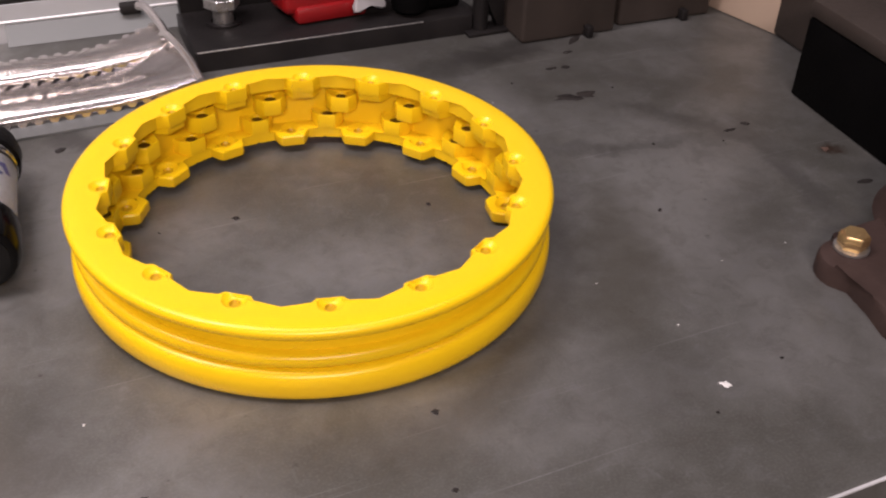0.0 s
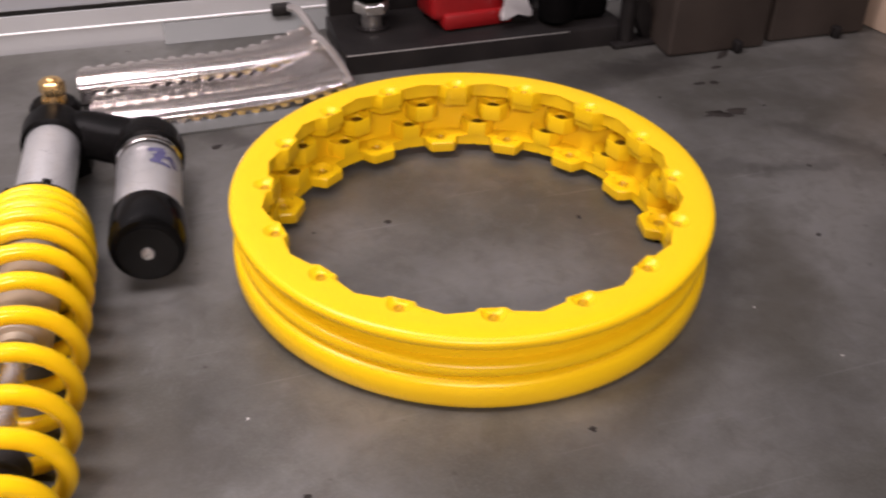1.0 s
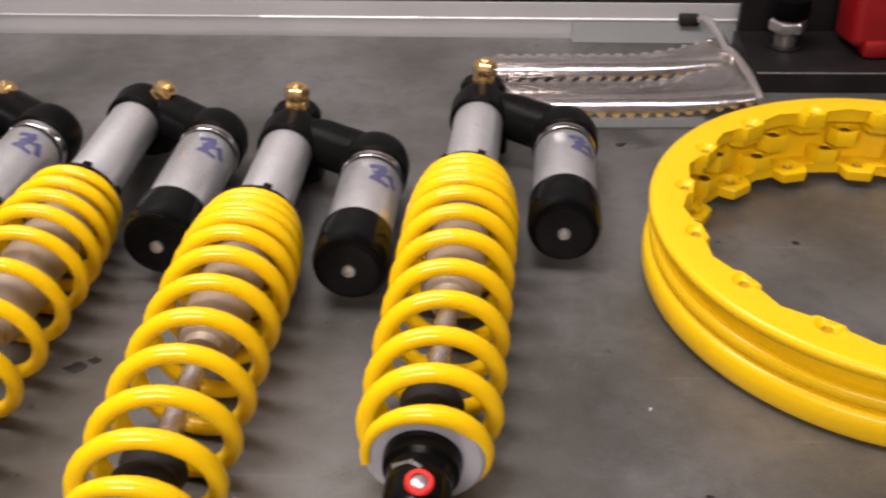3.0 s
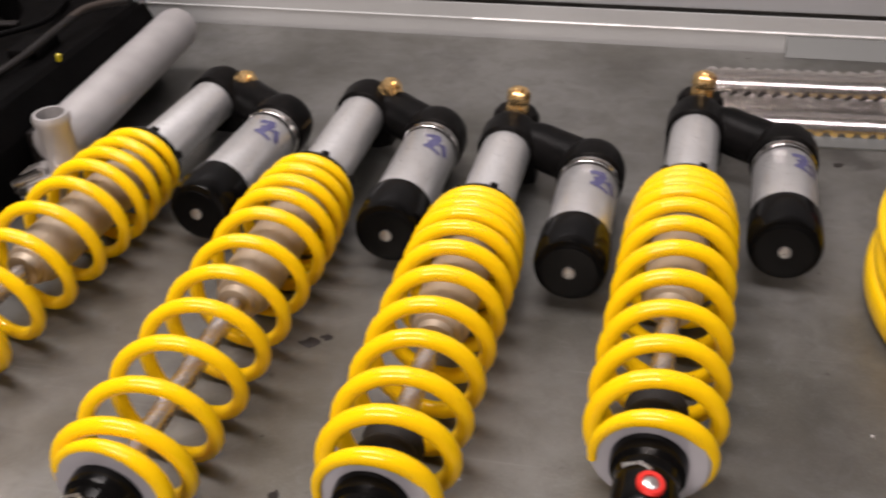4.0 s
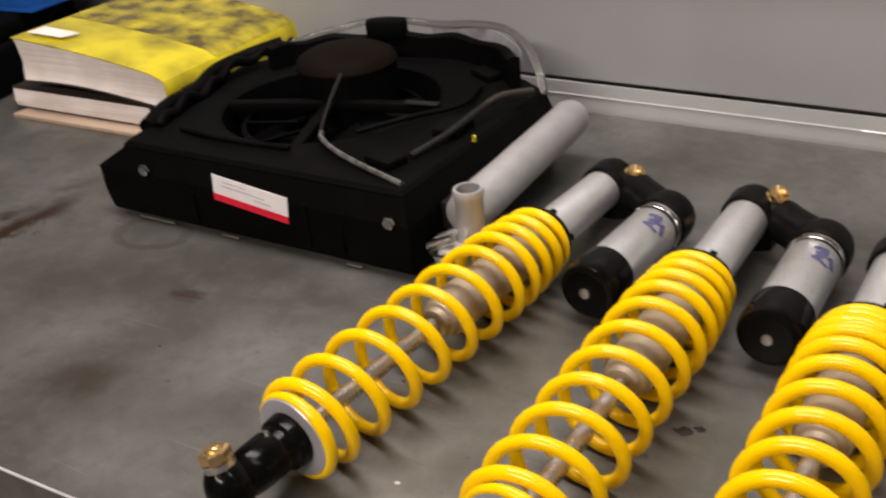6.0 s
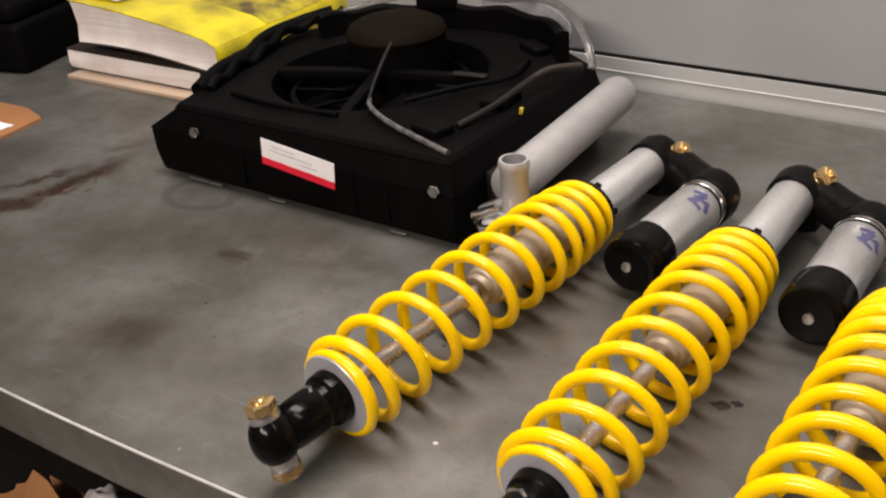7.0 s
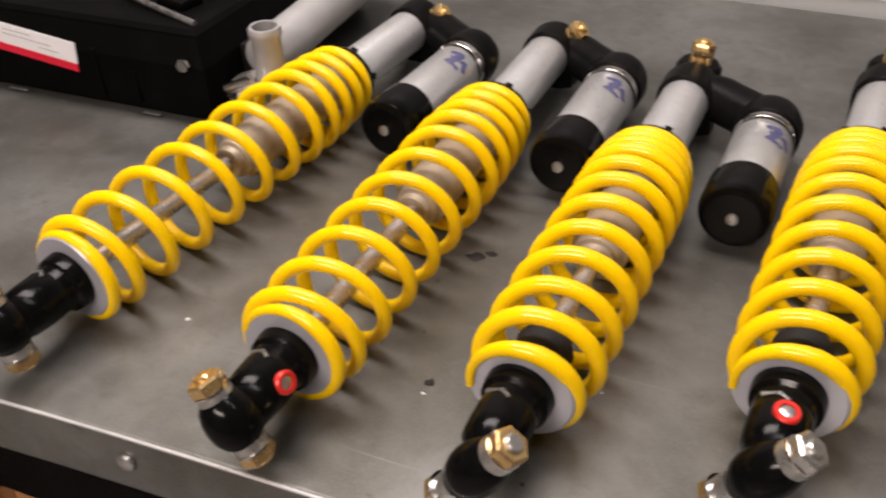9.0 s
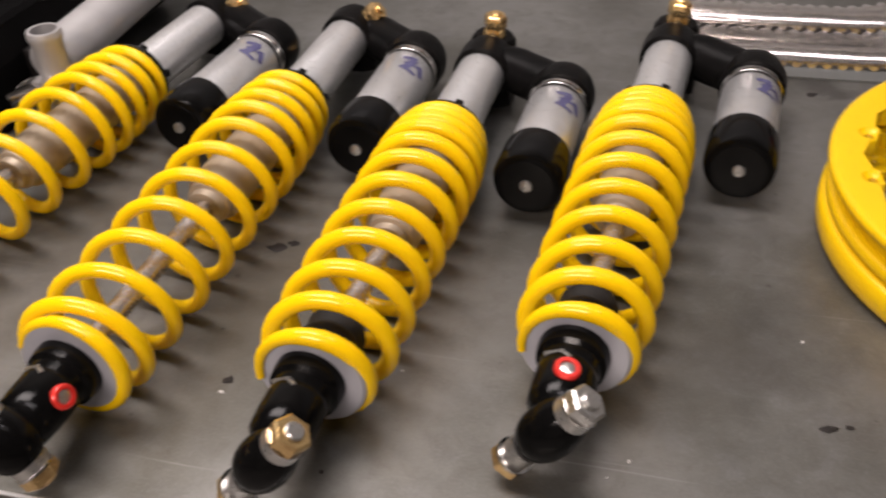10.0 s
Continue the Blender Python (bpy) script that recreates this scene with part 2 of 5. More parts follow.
WALLPAINT = worn("grey_wall_panel", (0.44, 0.455, 0.475), (0.365, 0.38, 0.395), 0.42, 0.05, 0, 4, 120, 0.7, 0.05, 0.08)
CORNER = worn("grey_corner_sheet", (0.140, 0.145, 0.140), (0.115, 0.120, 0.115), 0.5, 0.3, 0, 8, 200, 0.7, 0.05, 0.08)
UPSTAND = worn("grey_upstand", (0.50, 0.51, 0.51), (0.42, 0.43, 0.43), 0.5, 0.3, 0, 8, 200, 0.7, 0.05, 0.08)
ROOM = worn("workshop_paint", (0.24, 0.23, 0.215), (0.19, 0.18, 0.165), 0.8, 0, 0, 2, 60, 0.6, 0.1, 0.05)
CONCRETE = worn("concrete_floor", (0.22, 0.21, 0.2), (0.13, 0.125, 0.12), 0.7, 0, 0, 3, 60, 0.8, 0.2, 0.1)
GREASE = worn("dried_grease", (0.014, 0.012, 0.011), (0.035, 0.030, 0.027), 0.6, 0, 0, 90, 400, 0.6, 0.3, 0.1, 0.15)
RUSTSTAIN = worn("rust_stain", (0.06, 0.034, 0.024), (0.09, 0.055, 0.04), 0.65, 0, 0, 60, 400, 0.7, 0.2, 0.1)
PALE = worn("pale_shavings", (0.55, 0.54, 0.52), (0.45, 0.43, 0.4), 0.5, 0, 0, 90, 400, 0.5, 0.1, 0.1)
COPPER = worn("brown_dome", (0.007, 0.005, 0.0035), (0.004, 0.003, 0.0025), 0.6, 0, 0, 30, 300, 0.5, 0.1, 0.1, 0.02)
# EDGE is paler than the sheet: highlights along edges are put into its colour
EDGE = worn("highlight_zinc_edge", (0.78, 0.78, 0.79), (0.5, 0.5, 0.5), 0.38, 0.5, 0, 25, 300, 0.8, 0.05, 0.1)
SHAFT = worn("damper_shaft", (0.55, 0.50, 0.46), (0.42, 0.38, 0.34), 0.26, 0.9, 0, 50, 400, 0.5, 0.02, 0.06)
LAMPWHITE = worn("lamp_enamel", (0.7, 0.7, 0.68), (0.6, 0.6, 0.58), 0.5, 0, 0, 10, 100, 0.5, 0.05, 0.05)


def clear_plastic():
    m, nt, b = material("clear_hose", (0.55, 0.54, 0.53), 0.12)
    b.inputs["Transmission Weight"].default_value = 0.94
    b.inputs["IOR"].default_value = 1.4
    return m


CLEAR = clear_plastic()
SLEEVE = worn("shiny_cable_sleeve", (0.07, 0.068, 0.066), (0.22, 0.215, 0.21), 0.08, 0.3, 0.6, 160, 500, 0.8, 0.3, 0.05, 0.6)
PALEPLASTIC = worn("milky_plastic_film", (0.36, 0.36, 0.38), (0.22, 0.22, 0.24), 0.22, 0, 0.3, 60, 300, 0.8, 0.3, 0.1, 0.5)


def page_edges():
    """Stacked paper seen from the side: fine lines along the leaves, yellowed in patches."""
    m, nt, b = material("page_edges", (0.6, 0.53, 0.48), 0.8)
    n, l = nt.nodes, nt.links
    co, mp = n.new("ShaderNodeTexCoord"), n.new("ShaderNodeMapping")
    mp.inputs["Scale"].default_value = (3.0, 3.0, 420.0)
    l.new(co.outputs["Object"], mp.inputs["Vector"])
    leaves, age = n.new("ShaderNodeTexNoise"), n.new("ShaderNodeTexNoise")
    leaves.inputs["Scale"].default_value, leaves.inputs["Detail"].default_value = 2.0, 3.0
    age.inputs["Scale"].default_value = 22.0
    l.new(mp.outputs[0], leaves.inputs["Vector"])
    l.new(co.outputs["Object"], age.inputs["Vector"])
    ramp = n.new("ShaderNodeValToRGB")
    ramp.color_ramp.elements[0].position, ramp.color_ramp.elements[1].position = 0.3, 0.65
    ramp.color_ramp.elements[0].color, ramp.color_ramp.elements[1].color = (0.70, 0.65, 0.63, 1), (0.90, 0.86, 0.85, 1)
    l.new(leaves.outputs["Fac"], ramp.inputs["Fac"])
    mix = n.new("ShaderNodeMix")
    mix.data_type, mix.blend_type = "RGBA", "MULTIPLY"
    mix.inputs["Factor"].default_value = 0.3
    l.new(ramp.outputs["Color"], mix.inputs[6])
    tone = n.new("ShaderNodeValToRGB")
    tone.color_ramp.elements[0].position, tone.color_ramp.elements[1].position = 0.35, 0.65
    tone.color_ramp.elements[0].color, tone.color_ramp.elements[1].color = (0.6, 0.5, 0.4, 1), (1, 1, 1, 1)
    l.new(age.outputs["Fac"], tone.inputs["Fac"])
    l.new(tone.outputs["Color"], mix.inputs[7])
    l.new(mix.outputs[2], b.inputs["Base Color"])
    bp = n.new("ShaderNodeBump")
    bp.inputs["Strength"].default_value, bp.inputs["Distance"].default_value = 0.4, 0.001
    l.new(leaves.outputs["Fac"], bp.inputs["Height"])
    l.new(bp.outputs["Normal"], b.inputs["Normal"])
    return m


PAPER = page_edges()


# ---- mesh helpers ----
def part(name, bm, mat, parent=None, label="", sharp=35):
    me = bpy.data.meshes.new(name)
    bmesh.ops.recalc_face_normals(bm, faces=bm.faces[:])
    bm.to_mesh(me)
    bm.free()
    for p in me.polygons:
        p.use_smooth = True
    me.set_sharp_from_angle(angle=radians(sharp))
    me.materials.append(mat)
    ob = new(name, me)
    if parent is not None:
        ob.parent = parent
    return tagged(ob, label)


def again(ob, m, parent=None):
    """Another object on the same mesh, at the pose m under the same parent."""
    c = new(ob.name.split(".")[0], ob.data)
    c.parent = parent or ob.parent
    c.matrix_basis = m
    return c


def thing(name, label, category, m=Matrix(), group="", kind=""):
    ob = new(name)
    ob.empty_display_size = 0.02
    ob.matrix_basis = m
    return tagged(ob, label, category, group, kind)


def block(sx, sy, sz, m=Matrix(), bevel=0.002, segs=2, bm=None):
    """A box of that size centred on m, with rounded edges."""
    own = bmesh.new()
    bmesh.ops.create_cube(own, size=1)
    bmesh.ops.scale(own, vec=(sx, sy, sz), verts=own.verts)
    if bevel:
        bmesh.ops.bevel(own, geom=own.edges[:], offset=bevel, segments=segs, affect="EDGES", profile=0.5)
    own.transform(m)
    return join(own, bm)


def join(own, bm):
    if bm is None:
        return own
    me = bpy.data.meshes.new("tmp")
    own.to_mesh(me)
    own.free()
    bm.from_mesh(me)
    bpy.data.meshes.remove(me)
    return bm


def lathe(profile, n=32, m=Matrix(), closed=False, bm=None):
    """(radius, height) pairs turned round local z; open ends are capped unless the profile is closed."""
    own = bmesh.new()
    rings = []
    for r, z in profile:
        rings.append([own.verts.new((r * math.cos(2 * math.pi * i / n), r * math.sin(2 * math.pi * i / n), z)) for i in range(n)])
    pairs = list(zip(rings, rings[1:])) + ([(rings[-1], rings[0])] if closed else [])
    for a, b in pairs:
        for i in range(n):
            own.faces.new((a[i], a[(i + 1) % n], b[(i + 1) % n], b[i]))
    if not closed:
        own.faces.new(rings[0][::-1])
        own.faces.new(rings[-1])
    own.transform(m)
    return join(own, bm)


def rod(r, length, m=Matrix(), n=24, bevel=0.0015, bm=None):
    """A round bar from local z 0 to length."""
    return lathe([(r - bevel, 0), (r, bevel), (r, length - bevel), (r - bevel, length)], n, m, False, bm)


def hexbar(af, length, m=Matrix(), bm=None):
    r = af / math.sqrt(3)
    return lathe([(r * 0.9, 0), (r, length * 0.12), (r, length * 0.82), (r * 0.86, length)], 6, m, False, bm)


def sweep(points, r, n=10, bm=None, m=Matrix()):
    """A round wire along the points, of radius r: a number, or one for each point."""
    own = bmesh.new()
    pts = [Vector(p) for p in points]
    rings, side = [], None
    radii = [r] * len(pts) if isinstance(r, float) else r
    for i, p in enumerate(pts):
        d = (pts[min(i + 1, len(pts) - 1)] - pts[max(i - 1, 0)]).normalized()
        if side is None:
            side = d.orthogonal().normalized()
        side = (side - d * side.dot(d)).normalized()
        up = d.cross(side)
        rings.append([own.verts.new(p + radii[i] * (math.cos(2 * math.pi * k / n) * side + math.sin(2 * math.pi * k / n) * up)) for k in range(n)])
    for a, b in zip(rings, rings[1:]):
        for k in range(n):
            own.faces.new((a[k], a[(k + 1) % n], b[(k + 1) % n], b[k]))
    own.faces.new(rings[0][::-1])
    own.faces.new(rings[-1])
    own.transform(m)
    return join(own, bm)


def smooth_line(points, steps=8):
    """A Catmull-Rom line through the points."""
    p = [Vector(q) for q in points]
    p = [2 * p[0] - p[1], *p, 2 * p[-1] - p[-2]]
    out = []
    for i in range(1, len(p) - 2):
        for s in range(steps):
            t = s / steps
            out.append(0.5 * (2 * p[i] + (p[i + 1] - p[i - 1]) * t + (2 * p[i - 1] - 5 * p[i] + 4 * p[i + 1] - p[i + 2]) * t * t
                              + (3 * p[i] - p[i - 1] - 3 * p[i + 1] + p[i + 2]) * t ** 3))
    return out + [p[-2]]


def slab(outline, z0, z1, bevel=0.0, m=Matrix(), bm=None):
    """An outline in x, y raised from z0 to z1."""
    own = bmesh.new()
    low = [own.verts.new((x, y, z0)) for x, y in outline]
    high = [own.verts.new((x, y, z1)) for x, y in outline]
    k = len(outline)
    own.faces.new(low[::-1])
    top = own.faces.new(high)
    for i in range(k):
        own.faces.new((low[i], low[(i + 1) % k], high[(i + 1) % k], high[i]))
    if bevel:
        bmesh.ops.bevel(own, geom=list(top.edges), offset=bevel, segments=2, affect="EDGES", profile=0.5)
    own.transform(m)
    return join(own, bm)


ALONG_Y = pose(0, 0, 0, -90)  # turns local z to world y


def at(x, y, z, rx=0, ry=0, rz=0):
    return pose(x, y, z, rx, ry, rz)


# ---- the room ----
FLOOR = -0.9


def wall(name, sx, sy, sz, x, y, z, mat, label, category):
    return tagged(part(name, block(sx, sy, sz, at(x, y, z), 0), mat), label, category, kind="structure")


wall("floor", 7.4, 5.4, 0.1, -0.6, -1.85, FLOOR - 0.05, CONCRETE, "stained grey concrete workshop floor", "floor")
wall("ceiling", 7.4, 5.4, 0.1, -0.6, -1.85, CEILING + 0.05, ROOM, "plain pale workshop ceiling", "ceiling")
wall("wall_back", 7.4, 0.1, CEILING - FLOOR, -0.6, 0.66, (CEILING + FLOOR) / 2, ROOM, "plain painted workshop wall behind the bench", "wall")
wall("wall_front", 7.4, 0.1, CEILING - FLOOR, -0.6, -4.45, (CEILING + FLOOR) / 2, ROOM, "plain painted workshop wall", "wall")
wall("wall_left", 0.1, 5.1, CEILING - FLOOR, -4.35, -1.95, (CEILING + FLOOR) / 2, ROOM, "plain painted workshop wall", "wall")
wall("wall_right", 0.1, 5.1, CEILING - FLOOR, 3.15, -1.95, (CEILING + FLOOR) / 2, ROOM, "plain painted workshop wall", "wall")


def ceiling_lamp(x, y, length):
    t = thing("fluorescent_lamp", "white enamel fluorescent batten on the ceiling", "lamp", at(x, y, CEILING), "ceiling lamps")
    part("housing", block(length, 0.16, 0.05, at(0, 0, -0.03), 0.006), LAMPWHITE, t)
    for end in (-1, 1):
        part("end_cap", block(0.03, 0.15, 0.07, at(end * (length / 2 + 0.02), 0, -0.045), 0.004), LAMPWHITE, t)


# the third batten only houses the added fill
for lx, ly, ll, *_ in LAMPS:
    ceiling_lamp(lx, ly, ll)

# ---- the bench ----
X0, X1 = -2.3, 0.62          # its ends
BACK = -1.72                 # degrees by which the back edge turns


def front(x):
    """The folded front edge, knocked a little out of line along its left half."""
    return -0.3230 - 0.0080 * (1 + math.tanh((-0.78 - x) / 0.18))


def back(x):
    return 0.425 + math.tan(radians(BACK)) * (x + 0.3)


MID = (X0 + X1) / 2
bench = thing("workbench", "grey zinc-coated steel workbench with a folded front edge, oil stained", "workbench", kind="structure")


def bench_top():
    bm = bmesh.new()
    # fold of the front edge: flat, bend, apron, return
    prof = [(0.0, 0.0)]
    for a in range(0, 91, 18):
        prof.append((-(0.004 * math.sin(radians(a))), 0.004 * (math.cos(radians(a)) - 1)))
    prof += [(-0.004, -0.043), (-0.003, -0.046), (0.025, -0.046), (0.025, -0.043), (0.0, -0.043), (0.0, -0.003)]
    cols = []
    n = 60
    for i in range(n + 1):
        x = X0 + (X1 - X0) * i / n
        y = front(x) + 0.004
        col = [bm.verts.new((x, back(x) - 0.0025, -0.003)), bm.verts.new((x, back(x) - 0.0025, 0.0))]
        col += [bm.verts.new((x, y + py, pz)) for py, pz in prof]
        cols.append(col)
    for a, b in zip(cols, cols[1:]):
        for k in range(len(a)):
            bm.faces.new((a[k], a[(k + 1) % len(a)], b[(k + 1) % len(a)], b[k]))
    bm.faces.new(cols[0][::-1])
    bm.faces.new(cols[-1])
    return bm


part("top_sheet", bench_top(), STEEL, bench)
part("upstand", block(X1 - X0, 0.0025, 0.050, at(MID, back(MID) + 0.0035, 0.0105, 0, 0, BACK), 0), UPSTAND, bench, "folded upstand along the back edge")
# one seam in two colours: its right length is pale where it catches light
part("upstand_lip", sweep([(X0, back(X0) + 0.0020, 0.019), (-0.50, back(-0.50) + 0.0020, 0.019)], 0.0010, 8), UPSTAND, bench, "plain left length of the upstand seam")
part("upstand_lip", sweep([(-0.50, back(-0.50) + 0.0020, 0.019), (X1, back(X1) + 0.0020, 0.019)], 0.0011, 8), EDGE, bench, "right length of the upstand seam, made pale for its highlight")
# a pale strip carries the lamp's highlight along the front bend
part("bright_edge", sweep([(X0 + (X1 - X0) * i / 60, front(X0 + (X1 - X0) * i / 60) + 0.0014, -0.0011) for i in range(61)], 0.0011, 8), EDGE, bench, "front edge strip made pale for its highlight")
SX = (-0.177 + X1) / 2
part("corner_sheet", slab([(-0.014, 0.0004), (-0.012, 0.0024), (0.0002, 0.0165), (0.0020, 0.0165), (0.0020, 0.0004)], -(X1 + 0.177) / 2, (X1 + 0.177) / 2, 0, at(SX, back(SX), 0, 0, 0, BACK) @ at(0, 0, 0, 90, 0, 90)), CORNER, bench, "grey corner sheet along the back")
part("rubber_clip", block(0.020, 0.012, 0.010, at(-0.060, back(-0.06) - 0.002, 0.021, 0, 0, BACK), 0.002), RUBBER, bench, "small black clip on the lip")
for bx in (-1.9, -1.27, -0.642, -0.01):
    b = part("apron_bolt", lathe([(0.0062, 0), (0.006, 0.002), (0.004, 0.0035), (0.001, 0.004)], 12, at(bx, front(bx) - 0.0005, -0.020, 90)), ZINC, bench, "small zinc button-head bolt")
for bx, by in ((X0 + 0.06, -0.27), (X1 - 0.06, -0.27), (X0 + 0.06, 0.37), (X1 - 0.06, 0.37), (-0.62, -0.27), (-0.62, 0.37)):
    part("leg", block(0.045, 0.045, 0.9 - 0.056, at(bx, by, -0.456 - 0.022), 0.004), DARKSTEEL, bench, "dark square steel leg")
part("lower_shelf", block(X1 - X0 - 0.06, 0.74, 0.02, at((X0 + X1) / 2, -0.01, -0.62), 0.003), DARKSTEEL, bench, "dark steel shelf under the bench")
# added black strip: it stands for the dark under the front of the top
part("under_shade", block(X1 - X0 - 0.1, 0.012, 0.128, at(MID, -0.276, -0.112), 0.002), PLASTIC, bench, "black strip added for the shade under the top")
part("crossbar", block(0.03, 0.6, 0.03, at(-0.93, 0.05, -0.10), 0.004), DARKSTEEL, bench, "dark crossbar under the top")

panel = thing("wall_panel", "grey painted sheet-steel panel behind the bench", "wall panel", kind="structure")
part("sheet", block(X1 - X0 + 0.4, 0.008, 0.642, at(MID, back(MID) + 0.0128, 0.3595, 0, 0, BACK), 0.001), WALLPAINT, panel)
part("shelf_edge", block(1.4, 0.03, 0.02, at(-0.55, back(-0.55) + 0.002, 0.215, 0, 0, BACK), 0.003), TAN, panel, "pale wooden shelf edge")


# ---- the wheel rim ----
TURN0 = 76.6      # degrees to its first tab
RIM_TILT = 1.24   # its far side lies a little higher


def outlet(outline, hole, r, depth, top, bottom, n=24, soft=None, dish=0.0022, star=None):
    """A lug: an outline in x, y with a dished blind hole in its top. soft: the radius inside which its rim is rounded; dish: how deep the hollow round the hole is;
    star: a point that sees the whole outline."""
    bm = bmesh.new()
    hx, hy = hole
    sx, sy = star or hole
    k = len(outline)

    def edge(a, ox, oy):
        dx, dy = math.cos(a), math.sin(a)
        best = 1e9
        for i in range(k):
            (ax, ay), (bx, by) = outline[i], outline[(i + 1) % k]
            ex, ey = bx - ax, by - ay
            det = dx * -ey + dy * ex
            if abs(det) < 1e-12:
                continue
            wx, wy = ax - ox, ay - oy
            s = (wx * -ey + wy * ex) / det
            u = (dx * wy - dy * wx) / det
            if s > 0 and -1e-6 <= u <= 1 + 1e-6:
                best = min(best, s)
        return best

    angles = sorted({round(2 * math.pi * i / n, 5) for i in range(n)} | {round(math.atan2(y - sy, x - sx) % (2 * math.pi), 5) for x, y in outline})
    c = [(math.cos(a), math.sin(a)) for a in angles]
    far = [edge(a, hx, hy) for a in angles]
    out = [(sx + p * d, sy + q * d) for (p, q), d in zip(c, [edge(a, sx, sy) for a in angles])]
    w = [1.0 if soft is None or math.hypot(x, y) < soft else 0.0 for x, y in out]
    brim = [min(r * 2.3, d * 0.90) for d in far]
    low = [0.5 * dish * max(0.0, (r * 2.3 - d * 0.90) / (r * 2.3)) * q for d, q in zip(far, w)]  # the brim dips where the hollow meets the edge
    levels = [[(x + (hx - x) * 0.04 * q, y + (hy - y) * 0.04 * q, bottom) for (x, y), q in zip(out, w)], [(x, y, bottom + 0.0015) for x, y in out],
              [(x, y, top - (0.0011 + z) * q) for (x, y), q, z in zip(out, w, low)], [(x + (hx - x) * 0.06 * q, y + (hy - y) * 0.06 * q, top + 0.00001 - z) for (x, y), q, z in zip(out, w, low)],
              [(hx + d * p, hy + d * q, top - z - 0.0001) for (p, q), d, z in zip(c, brim, low)], [(hx + min(r * 1.6, d * 0.86) * p, hy + min(r * 1.6, d * 0.86) * q, top - dish * 0.8) for (p, q), d in zip(c, brim)],
              [(hx + r * 1.12 * p, hy + r * 1.12 * q, top - dish) for p, q in c], [(hx + r * p, hy + r * q, top - dish - 0.0008) for p, q in c], [(hx + r * p, hy + r * q, top - depth) for p, q in c]]
    rings = [[bm.verts.new(p) for p in lv] for lv in levels]
    m = len(angles)
    for a, b in zip(rings, rings[1:]):
        for i in range(m):
            bm.faces.new((a[i], a[(i + 1) % m], b[(i + 1) % m], b[i]))
    bm.faces.new(rings[0][::-1])
    bm.faces.new(rings[-1])
    return bm


def sector(inner, outer, tip, wide, narrow):
    """The outline of one sixteenth of the flange, with its tab pointing inwards."""
    def arc(r, a0, a1, n):
        return [(r * math.cos(radians(a0 + (a1 - a0) * i / n)), r * math.sin(radians(a0 + (a1 - a0) * i / n))) for i in range(n + 1)]

    half = 11.25
    foot_a = math.degrees(wide / inner)
    return arc(outer, -half, half, 6) + arc(inner, half, foot_a, 2) + [(tip + 0.0025, narrow * 1.25), (tip, narrow), (tip, -narrow), (tip + 0.0025, -narrow * 1.25)] + arc(inner, -foot_a, -half, 2)


